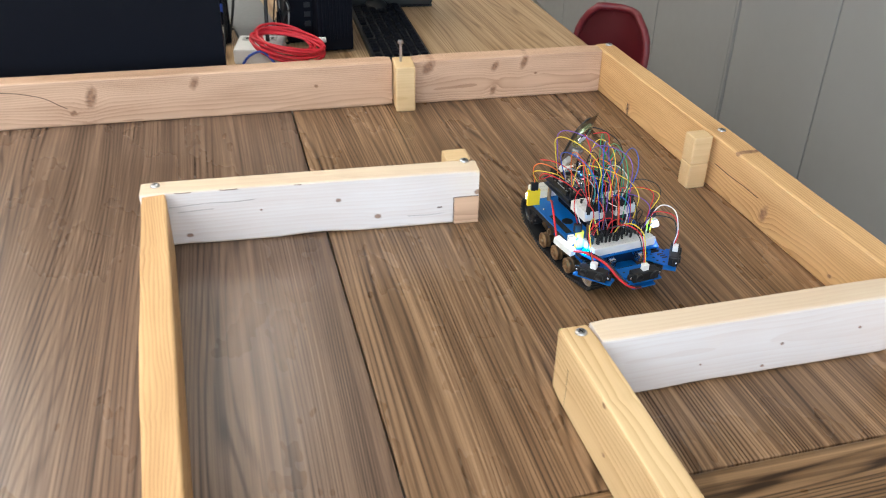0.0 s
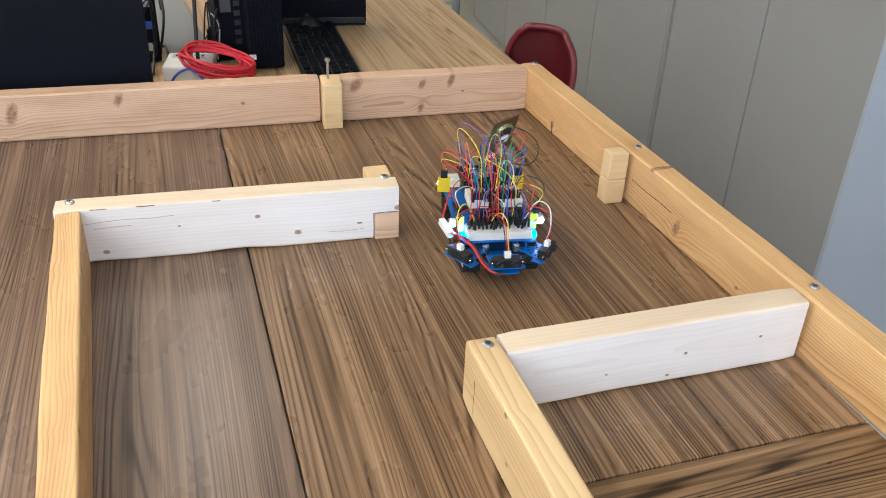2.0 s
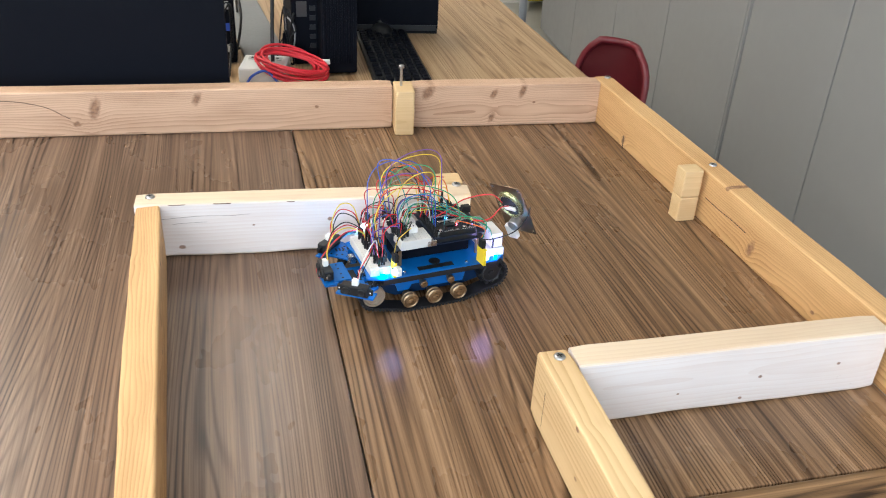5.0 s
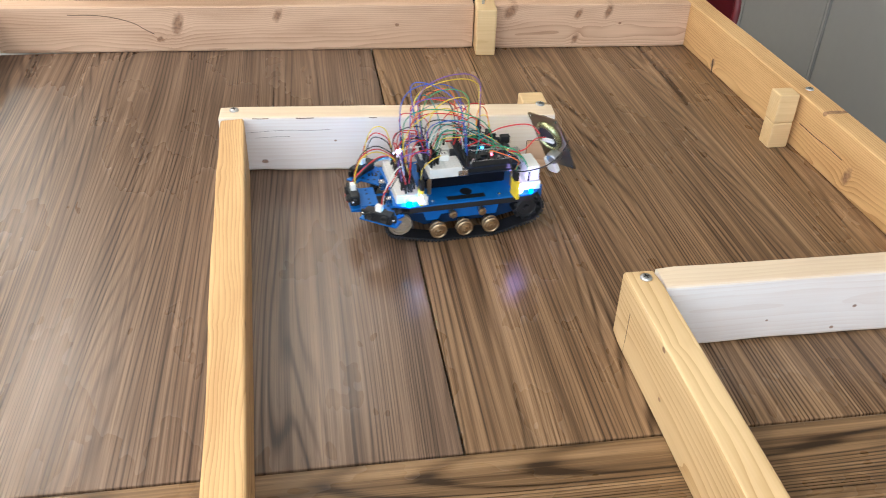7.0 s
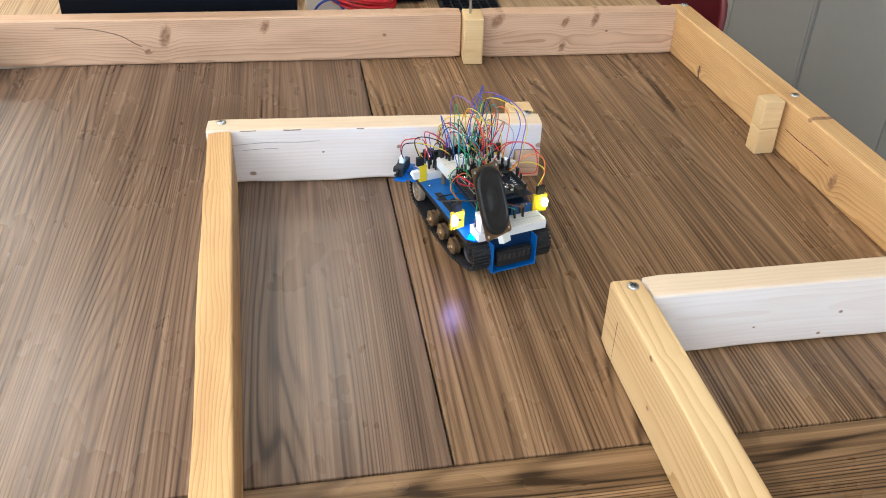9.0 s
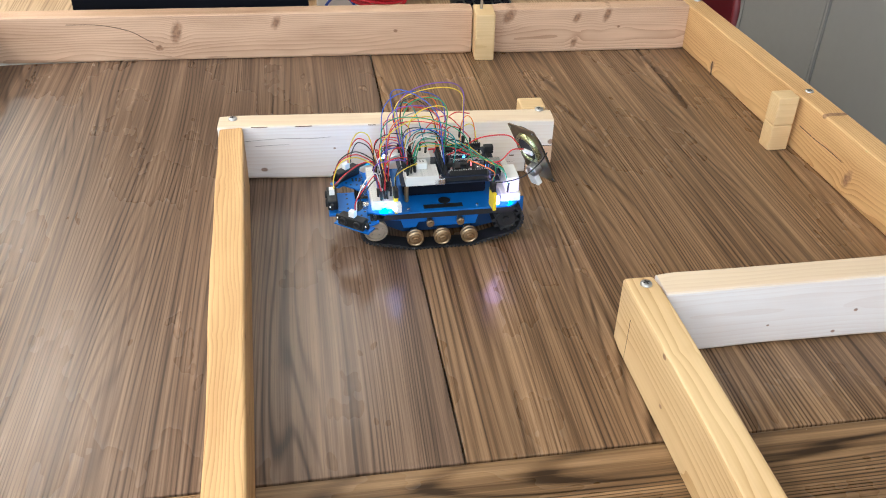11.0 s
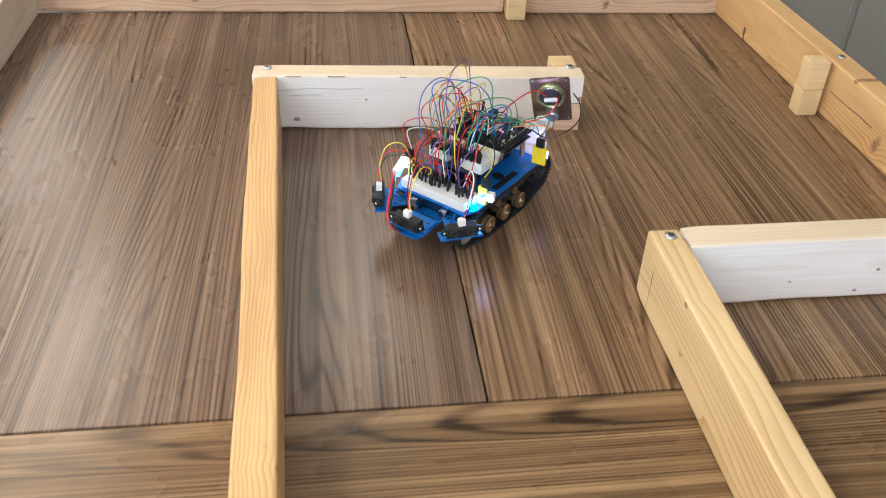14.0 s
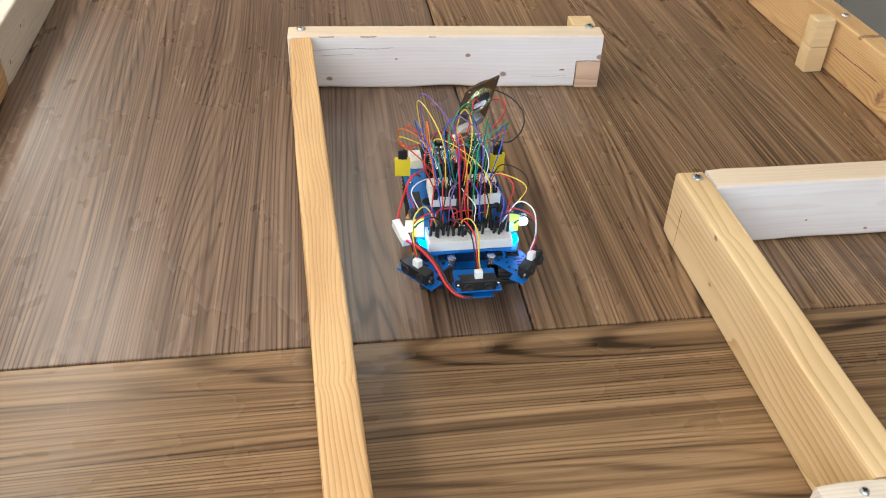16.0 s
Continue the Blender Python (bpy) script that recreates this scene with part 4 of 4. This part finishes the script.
    for s in (-1, 1):
        part("slot", box(-0.026, 0.025, s * 0.047 - 0.0045, s * 0.047 + 0.0045, 0.0619, 0.0623), BLACK, dk)
        part("round_hole", lathe([(0.008, 0.0619), (0.008, 0.0624)], 18, pose(-0.004, s * 0.034, 0)), BLACK, dk)
        for sx in (0.045, -0.045, -0.088):
            part("screw", lathe([(0.002, 0.0618), (0.002, 0.0632), (0.001, 0.0638)], 8, pose(sx, s * 0.05, 0)), TIN, dk)
        wing = slab([(0.082, s * 0.020), (0.099, s * 0.020), (0.109, s * 0.031), (0.127, s * 0.045), (0.113, s * 0.072), (0.098, s * 0.066), (0.084, s * 0.058)], 0.0485, 0.0505)
        wg = part("front_wing", wing, BLUE, rob, "blue bracket wing with holes")
        for hx, hy in ((0.092, 0.026), (0.1, 0.031), (0.096, 0.040), (0.105, 0.039), (0.113, 0.040), (0.092, 0.050), (0.101, 0.049), (0.119, 0.046), (0.096, 0.059), (0.108, 0.067)):
            part("wing_hole", lathe([(0.0017, 0.0506), (0.0017, 0.0509)], 8, pose(hx, s * hy, 0)), BLACK, wg)
        for k in range(3):
            part("wing_slot", box(0.0985 + k * 0.005, 0.1010 + k * 0.005, s * 0.0535 - 0.004, s * 0.0535 + 0.004, 0.0506, 0.0509), BLACK, wg)
        part("strut", box(0.086, 0.09, s * 0.045 - 0.003, s * 0.045 + 0.003, 0.0495, 0.0595), TIN, rob)
    # Black strip added to thicken the track's upper run under the deck.
    for s in (-1, 1):
        part("upper_run_strip", box(-0.092, 0.076, s * 0.0545 - 0.0015, s * 0.0545 + 0.0015, 0.0505, 0.0593, 0.0008), RUBBER, rob, "black strip added for the track's upper run")
    nose = slab([(0.085, -0.019), (0.128, -0.019), (0.146, -0.017), (0.146, 0.017), (0.128, 0.019), (0.085, 0.019)], 0.038, 0.0400)
    part("nose_plate", nose, BLUE, rob, "blue nose plate")
    # Black sheet on the plate, painting the dark of an opening.
    part("nose_dark_sheet", box(0.098, 0.122, -0.012, 0.012, 0.0401, 0.0404), BLACK, rob)
    sb = part("sensor_mount", box(0.110, 0.1335, -0.023, 0.023, 0.0470, 0.0490, 0.0008), BLUE, rob, "blue mounting strip behind the front sensor")
    for sy in (-0.017, -0.007, 0.007, 0.017):
        part("mount_hole", lathe([(0.0016, 0.0491), (0.0016, 0.0494)], 8, pose(0.121, sy, 0)), BLACK, sb)
    for sy in (-0.020, 0.020):
        part("nose_post", lathe([(0.0026, 0.0401), (0.0026, 0.0469)], 8, pose(0.128, sy * 0.8, 0)), TIN, rob)
    for s in (-1, 1):
        part("spacer", box(0.09, 0.102, s * 0.022 - 0.005, s * 0.022 + 0.005, 0.0456, 0.058, 0.002), TIN, rob, "pale metal spacer")
    sensor(rob, 0.1175, 0.062, 0.0575, 52)
    sensor(rob, 0.1175, -0.062, 0.0575, -52)
    sensor(rob, 0.1405, 0.0, 0.0555, 0)
    # rear
    for y0, y1, z0, z1 in ((-0.031, -0.0295, 0.018, 0.058), (0.0295, 0.031, 0.018, 0.058), (-0.031, 0.031, 0.0165, 0.018)):
        part("rear_frame", box(-0.112, -0.098, y0, y1, z0, z1), BLUE, rob, "thin blue rear frame")
    rb = part("connector_block", box(-0.112, -0.1035, -0.024, 0.024, 0.024, 0.046, 0.001), BLACK, rob, "black rear terminal block")
    for i in range(7):
        part("terminal", box(-0.1135, -0.112, -0.021 + i * 0.0065, -0.0165 + i * 0.0065, 0.034, 0.043, 0.0005), DARKSTEEL, rb)
    # boards
    for sx, sy in ((0.045, 0.03), (0.045, -0.03), (-0.068, 0.03), (-0.068, -0.03)):
        part("standoff", lathe([(0.0028, 0.0618), (0.0028, 0.0872)], 6, pose(sx, sy, 0)), BRONZE, rob)
    # Black box added to fill the gap between deck and boards.
    part("under_board_box", box(-0.062, 0.048, -0.019, 0.019, 0.0622, 0.0862, 0.003), NAVY, rob, "black box filling the gap under the boards")
    low = part("controller_board", box(-0.077, 0.052, -0.0355, 0.0355, 0.0872, 0.0888), PCB, rob, "dark controller circuit board")
    part("usb_socket", box(-0.004, 0.010, 0.027, 0.040, 0.0889, 0.098, 0.0008), TIN, low, "silver socket")
    part("print_line", box(0.012, 0.035, 0.0356, 0.0359, 0.0874, 0.0884), WHITEPLAST, low)
    up = part("shield_board", box(-0.076, 0.0, -0.038, 0.038, 0.0975, 0.099), PCB, rob, "dark shield circuit board")
    for y in (-0.0315, 0.0315):
        part("header", box(-0.066, -0.006, y - 0.0013, y + 0.0013, 0.0889, 0.097), BLACK, up)
    rnd = random.Random(11)
    part("chip", box(-0.028, -0.010, 0.002, 0.020, 0.0992, 0.1012, 0.0004), BLACK, up, "square black chip")
    part("header", box(-0.006, -0.002, -0.034, 0.034, 0.0992, 0.1055), BLACK, up, "long black pin header")
    part("header", box(-0.071, -0.067, -0.028, 0.024, 0.0992, 0.1025), BLACK, up, "long black pin header")
    for i in range(22):
        x, y = rnd.uniform(-0.058, -0.012), rnd.uniform(-0.029, 0.029)
        w, d = rnd.choice(((0.002, 0.001), (0.004, 0.003), (0.0015, 0.003), (0.007, 0.004)))
        part("component", box(x - w, x + w, y - d, y + d, 0.0992, 0.0992 + rnd.uniform(0.001, 0.004)), rnd.choice((BLACK, TIN, LIGHTGREY, BLACK)), up)
    for i in range(5):
        part("print_line", box(-0.056, -0.036, -0.020 + i * 0.006, -0.0185 + i * 0.006, 0.0992, 0.0994), WHITEPLAST, up)
    for y in (-0.012, 0.002):
        part("bus_bar", box(-0.05, -0.02, y - 0.002, y + 0.002, 0.1005, 0.104, 0.0005), TIN, up, "pale metal bar")
    for y in (-0.0355, 0.0355):
        part("header", box(-0.064, -0.010, y - 0.0013, y + 0.0013, 0.0992, 0.1065), BLACK, up, "black pin header")
        for k in range(18):
            part("pin_socket", box(-0.0625 + k * 0.003, -0.0610 + k * 0.003, y - 0.0006, y + 0.0006, 0.1066, 0.1068), LIGHTGREY, up)
    part("usb_socket", box(-0.0795, -0.064, 0.012, 0.024, 0.0992, 0.1095, 0.0008), TIN, up, "silver cable socket")
    part("power_socket", box(-0.0785, -0.066, -0.026, -0.017, 0.0992, 0.1095, 0.0008), BLACK, up, "black round power socket")
    part("crystal", box(-0.0605, -0.0525, 0.022, 0.0255, 0.0992, 0.1022, 0.0012), TIN, up, "silver crystal can")
    for k in range(9):
        part("print_line", box(-0.054 + k * 0.0045, -0.0525 + k * 0.0045, 0.0285, 0.0320, 0.0992, 0.0994), WHITEPLAST, up)
        part("print_line", box(-0.054 + k * 0.0045, -0.0525 + k * 0.0045, -0.0320, -0.0285, 0.0992, 0.0994), WHITEPLAST, up)
    part("print_line", box(-0.034, -0.020, 0.0225, 0.0255, 0.0992, 0.0994), WHITEPLAST, up)
    for x, y in ((-0.057, -0.012), (-0.05, 0.0245), (-0.015, 0.026)):
        part("capacitor", lathe([(0.0028, 0.0992), (0.0028, 0.1040), (0.0022, 0.1046)], 12, pose(x, y, 0)), TIN, up, "small silver capacitor")
    part("status_led", box(-0.0455, -0.0415, 0.008, 0.012, 0.0992, 0.1012), LED_RED, up, "lit red LED")
    for x, y in ((-0.070, 0.004), (-0.0695, -0.004), (-0.060, 0.016)):
        part("status_led", box(x - 0.001, x + 0.001, y - 0.001, y + 0.001, 0.0992, 0.1006), LED_DOT, up, "lit blue LED")
    part("status_led", box(-0.0385, -0.0355, -0.012, -0.009, 0.0992, 0.1015), LED_DOT, up, "lit blue LED")

    def breadboard(x0, x1, y0, y1, z0, z1, label):
        b = part("breadboard", box(x0, x1, y0, y1, z0, z1, 0.0008), BREAD, rob, label)
        g = bmesh.new()
        nx, ny = max(2, int((x1 - x0) / 0.00508)), int((y1 - y0) / 0.00508)
        for i in range(nx):
            for j in range(ny):
                x, y = x0 + 0.003 + i * 0.00508, y0 + 0.003 + j * 0.00508
                add_box(g, x - 0.0006, x + 0.0006, y - 0.0006, y + 0.0006, z1 + 0.00005, z1 + 0.0002)
        part("contact_holes", g, LIGHTGREY, b)
        xm = (x0 + x1) / 2
        part("groove", box(xm - 0.001, xm + 0.001, y0 + 0.001, y1 - 0.001, z1 + 0.0001, z1 + 0.0003), LIGHTGREY, b)
        return b

    breadboard(0.061, 0.092, -0.047, 0.047, 0.0618, 0.0735, "white breadboard across the front")
    breadboard(-0.103, -0.077, -0.047, 0.047, 0.0618, 0.0735, "white breadboard across the rear")
    breadboard(0.004, 0.047, 0.009, 0.040, 0.0895, 0.1030, "small white breadboard")
    breadboard(0.008, 0.047, -0.039, -0.010, 0.0895, 0.1030, "small white breadboard")
    part("terminal_strip", box(-0.101, -0.084, 0.008, 0.044, 0.0737, 0.0950, 0.001), WHITEPLAST, rob, "white terminal strip on the rear breadboard")
    d = part("digit_display", box(0.017, 0.032, 0.0095, 0.0215, 0.1032, 0.1115, 0.0006), WHITEPLAST, rob, "white seven-segment display")
    for x, y, a, b in ((0.0215, 0.0155, 0.0022, 0.0006), (0.0255, 0.0155, 0.0022, 0.0006), (0.0295, 0.0155, 0.0022, 0.0006)):
        part("segment", box(x - b, x + b, y - a, y + a, 0.1116, 0.1119), BLACK, d)
    light_module(rob, 0.0614, 0.0576, LED_FRONT, False)
    light_module(rob, 0.0614, -0.0576, LED_FRONT, False)
    light_module(rob, -0.0634, 0.0585, LED_PINK, True)
    light_module(rob, -0.0634, -0.0585, LED_YELLOW, True)
    # Small glowing blocks added to throw cyan light on the deck.
    for s in (-1, 1):
        part("deck_glow", box(0.0745, 0.0785, s * 0.0520 - 0.0022, s * 0.0520 + 0.0022, 0.0619, 0.0650, 0.0008), GLOW_BLUE, rob, "added blue glow block that lights the deck")
    part("deck_glow", box(-0.090, -0.087, 0.0495, 0.052, 0.0619, 0.064, 0.0006), GLOW_BLUE, rob, "added blue glow block that lights the deck")
    speaker(rob)

    # wires
    rnd = random.Random(21)
    plug = mesh_of("plug_housing", box(-0.0013, 0.0013, -0.0013, 0.0013, 0, 0.0135, 0.0003, 1), BLACK)

    def end(x, y, z):
        o = new("plug_housing", plug)
        o.parent = rob
        o.matrix_basis = pose(x, y, z, rnd.uniform(-6, 6), rnd.uniform(-6, 6), rnd.uniform(0, 90))

    def wire(colour, ctrl, r=0.00078, n=8, housing=(True, True)):
        part("jumper_wire", cable(ctrl, r, n, 6), WIRES[colour], rob, colour + " jumper wire", smooth=True)
        if housing[0]:
            end(ctrl[0][0], ctrl[0][1], ctrl[0][2] - 0.013)
        if housing[1]:
            end(ctrl[-1][0], ctrl[-1][1], ctrl[-1][2] - 0.013)

    def arch(colour, p, q, top, sway=0.0, lean=0.0, r=0.00070):
        """A springy wire from p up over the top and down to q."""
        p, q = Vector(p), Vector(q)
        base = max(p.z, q.z)
        skew, wob, swell = rnd.uniform(0.8, 1.25), rnd.uniform(0, 6), rnd.uniform(0.2, 1.1)
        pts = []
        for k in range(9):
            t = k / 8
            b = math.sin(math.pi * t ** skew) ** 0.75 if 0 < t < 1 else 0.0
            g = 0.5 - 0.5 * math.cos(math.pi * t) * (1 + swell * math.sin(math.pi * t) ** 2)
            o = p.lerp(q, g)
            pts.append((o.x + lean * b + 0.002 * b * math.sin(5 * t + wob), o.y + sway * b + 0.003 * b * math.cos(4 * t + wob), o.z * (1 - b) + b * top))
        wire(colour, pts, r, 4)

    # tall loops from the small breadboards back to the long header
    tall = [("purple", -0.006, 0.198, -0.020), ("purple", 0.010, 0.186, 0.006), ("blue", -0.014, 0.196, -0.014), ("blue", 0.022, 0.172, 0.012), ("blue", -0.026, 0.180, -0.030),
            ("yellow", -0.002, 0.184, 0.004), ("yellow", -0.020, 0.188, -0.016), ("yellow", 0.018, 0.158, 0.016), ("green", -0.010, 0.192, -0.026), ("green", 0.004, 0.176, -0.004),
            ("teal", -0.024, 0.170, -0.020), ("teal", 0.014, 0.164, 0.010), ("black", -0.016, 0.182, -0.010), ("black", 0.006, 0.160, 0.010), ("orange", -0.030, 0.176, -0.026),
            ("orange", 0.000, 0.166, 0.000), ("red", -0.008, 0.158, -0.006), ("red", -0.032, 0.164, -0.034), ("white", 0.016, 0.150, 0.020), ("grey", -0.022, 0.154, -0.024)]
    for c, y0, top, sway in tall:
        x0 = rnd.choice((0.042, 0.045, 0.047, 0.070))
        x1 = rnd.choice((-0.004, -0.004, -0.015, -0.040, 0.013 if y0 < -0.005 else -0.004))
        y1 = 0.0355 * (1 if y0 > 0 else -1) if x1 < -0.01 else max(-0.032, min(0.032, rnd.choice((-1.2, 0.6, 1.6)) * y0 + rnd.uniform(-0.018, 0.018)))
        arch(c, (x0, y0 * 1.1, 0.087 if x0 > 0.06 else 0.113), (x1, y1, 0.118 if x1 < -0.01 else 0.114), top, sway * 0.5 + rnd.uniform(-0.008, 0.008), rnd.uniform(-0.014, 0.016))
    # low tangle from the front breadboard to the boards
    lowc = ["red", "black", "red", "purple", "grey", "brown", "red", "white", "blue", "red", "black", "purple", "red"]
    for i, c in enumerate(lowc):
        y0 = -0.042 + 0.0068 * i
        arch(c, (rnd.choice((0.068, 0.074, 0.082)), y0, 0.086), (rnd.uniform(0.040, 0.047), y0 * 0.6 + rnd.uniform(-0.010, 0.010), 0.111), rnd.uniform(0.114, 0.136), rnd.uniform(-0.012, 0.012), rnd.uniform(-0.006, 0.010))
    for i, c in enumerate(("red", "red", "brown", "black")):
        arch(c, (0.07, -0.038 + i * 0.021, 0.086), (0.066, -0.012 + i * 0.015, 0.086), rnd.uniform(0.098, 0.116), 0.0, 0.008)
    # bare plug ends standing up in the front breadboard and the small ones
    for i in range(14):
        end(rnd.choice((0.066, 0.071, 0.080)), -0.043 + 0.0064 * i, 0.0735)
    for i in range(26):
        end(rnd.choice((0.0465, 0.044, 0.039)), -0.035 + 0.0028 * i, 0.103)
    # loose wires over the boards
    wire("red", [(-0.004, -0.020, 0.114), (-0.012, -0.034, 0.138), (-0.030, -0.050, 0.146), (-0.052, -0.058, 0.140)], 0.00078, 8, (True, False))
    wire("red", [(0.020, -0.030, 0.114), (0.006, -0.048, 0.130), (-0.022, -0.066, 0.134), (-0.046, -0.060, 0.112), (-0.050, -0.036, 0.114)], 0.00078, 8)
    wire("red", [(-0.030, -0.012, 0.142), (-0.018, -0.010, 0.146), (-0.004, -0.004, 0.136), (0.006, 0.000, 0.114)], 0.00078, 8, (True, False))
    wire("black", [(-0.052, 0.010, 0.122), (-0.034, 0.014, 0.134), (-0.012, 0.012, 0.138), (-0.004, 0.010, 0.114)], 0.00078, 8)
    # runs along the boards to the rear
    for i, c in enumerate(("green", "teal", "green", "yellow", "red", "teal", "brown")):
        y0 = 0.022 - 0.007 * i + rnd.uniform(-0.004, 0.004)
        h = rnd.uniform(-0.006, 0.010)
        wire(c, [(0.034, y0, 0.113), (0.024, y0 + 0.004, 0.134 + h), (-0.006, y0 + rnd.uniform(-0.008, 0.008), 0.130 + h), (-0.035, 0.012 + rnd.uniform(-0.010, 0.010), 0.122 + rnd.uniform(-0.006, 0.008)),
                 (-0.062, 0.030 + rnd.uniform(-0.008, 0.006), 0.114), (-0.080, 0.040 - i * 0.004, 0.104), (-0.086, 0.044 - i * 0.011, 0.087)], 0.00074, 6)
    # sensor leads
    for s in (-1, 1):
        for c, up, o in (("yellow" if s < 0 else "white", 0.034, 0.0), ("red", 0.026, 0.0018), ("black", 0.02, -0.0018)):
            wire(c, [(0.1125 + o, s * 0.062, 0.073), (0.111 + o, s * 0.066, 0.073 + up * 0.6), (0.100, s * 0.064, 0.082 + up), (0.086, s * (0.050 - 4 * abs(o)), 0.084 + up), (0.079, s * (0.036 + o * 4), 0.087)], 0.00078, 7, (False, True))
    for c, o in (("yellow", 0.002), ("red", 0.0), ("black", -0.002)):
        wire(c, [(0.1375, o, 0.071), (0.1370, o - 0.002, 0.085), (0.127, -0.004 + o * 2, 0.108), (0.106, -0.012 + o * 4, 0.112), (0.085, -0.016 + o * 4, 0.098), (0.081, -0.018 + o * 3, 0.087)], 0.00078, 7, (False, True))
    # module leads
    for x, s, cs in ((0.061, 1, ("yellow", "black")), (0.061, -1, ("white", "red")), (-0.063, 1, ("orange", "green")), (-0.063, -1, ("yellow", "orange"))):
        for k, c in enumerate(cs):
            arch(c, (x + 0.001, s * (0.0545 + 0.004 * k), 0.099), (x * 0.55, s * 0.027, 0.112), 0.124 + 0.012 * k, s * 0.014, 0.0)
    # speaker leads
    wire("black", [(-0.128, 0.064, 0.140), (-0.114, 0.082, 0.136), (-0.092, 0.094, 0.126), (-0.068, 0.088, 0.116), (-0.055, 0.07, 0.108), (-0.058, 0.045, 0.110)], 0.0009, 8, (False, False))
    wire("red", [(-0.100, 0.054, 0.142), (-0.082, 0.066, 0.148), (-0.070, 0.062, 0.132), (-0.062, 0.04, 0.118), (-0.058, 0.02, 0.112)], 0.0009, 8, (False, True))
    wire("red", [(-0.098, 0.040, 0.140), (-0.084, 0.03, 0.15), (-0.05, 0.02, 0.143), (-0.03, 0.01, 0.124), (-0.012, 0.004, 0.112)], 0.0009, 8, (False, True))
    # battery leads
    pw = part("power_plug", box(-0.017, 0.017, -0.0045, 0.0045, -0.005, 0.005, 0.001), WHITEPLAST, rob, "white power connector", pose(0.060, -0.0735, 0.067, 0, 10, 16))
    for o, c in ((0.0, "red"), (0.0032, "black")):
        part("battery_lead", cable([(0.077, -0.069 + o, 0.068), (0.096, -0.058 + o, 0.072), (0.118, -0.044 + o, 0.066), (0.136, -0.034 + o, 0.053), (0.146, -0.022 + o, 0.044), (0.147, -0.006, 0.041)], 0.0017, 8, 8), WIRES[c], rob, "thick " + c + " battery lead", smooth=True)
        if o:
            continue
        part("battery_lead", cable([(0.044, -0.077 + o, 0.069), (0.024, -0.070 + o, 0.078), (-0.005, -0.059 + o, 0.088), (-0.03, -0.048 + o, 0.084), (-0.04, -0.04, 0.075)], 0.0014, 8, 8), WIRES["red"], rob, "thick red battery lead", smooth=True)
    return rob


ROBOT_PATH = [
    (0.0, 0.5805, -0.1244, -79.2),
    (0.5, 0.5914, -0.1971, -79.9),
    (1.0, 0.5849, -0.1531, -79.7),
    (1.5, 0.5715, -0.0858, -79.3),
    (2.0, 0.5749, -0.0501, -95.1),
    (2.5, 0.5879, -0.0545, -127.7),
    (3.0, 0.5924, -0.0704, -163.7),
    (3.2, 0.5892, -0.0749, -172.0),
    (4.2, 0.455, -0.1, -171.0),
    (5.3, 0.3201, -0.1259, -166.4),
    (5.5, 0.2884, -0.136, -166.7),
    (6.0, 0.2083, -0.1514, -166.1),
    (6.5, 0.218, -0.1505, -167.6),
    (7.0, 0.287, -0.1412, -170.5),
    (7.5, 0.3474, -0.1345, -177.7),
    (8.0, 0.3497, -0.1554, -208.2),
    (8.5, 0.3386, -0.1569, -237.3),
    (9.0, 0.3302, -0.1603, -252.3),
    (9.5, 0.3465, -0.151, -219.0),
    (9.7, 0.352, -0.148, -201.0),
    (10.1, 0.345, -0.145, -180.0),
    (10.9, 0.262, -0.144, -176.0),
    (11.8, 0.2674, -0.1408, -174.9),
    (12.0, 0.2907, -0.1357, -173.6),
    (12.5, 0.3542, -0.1325, -166.9),
    (13.0, 0.3515, -0.1177, -132.2),
    (13.5, 0.3117, -0.1655, -128.6),
    (14.0, 0.2664, -0.2202, -128.9),
    (14.5, 0.2134, -0.2782, -129.6),
    (15.0, 0.1807, -0.3025, -100.8),
    (15.5, 0.1783, -0.3407, -85.7),
    (16.0, 0.1826, -0.4129, -86.0),
]

room()
boards_etc()
desk_area()
chair()
panels()
far_corner()
maze()
ROBOT = robot()


def motions():
    """The robot drives and turns; its wheels roll with it."""
    walk(ROBOT, [(t, pose(x, y, 0, 0, 0, a)) for t, x, y, a in ROBOT_PATH])
    for w, r, side, wx, wy, wz in ROLL:
        turned, rows, last = 0.0, [], None
        for t, x, y, a in ROBOT_PATH:
            if last is None:
                rows.append((t, pose(wx, wy, wz)))
            else:
                t0, x0, y0, a0 = last
                am = radians((a + a0) / 2)
                run = (x - x0) * math.cos(am) + (y - y0) * math.sin(am) - side * 0.045 * radians(a - a0)
                n = max(1, math.ceil(abs(run / r) / 1.2))
                for k in range(1, n + 1):
                    rows.append((t0 + (t - t0) * k / n, pose(wx, wy, wz, 0, math.degrees(turned + run / r * k / n), 0)))
                turned += run / r
            last = (t, x, y, a)
        walk(w, rows)


motions()
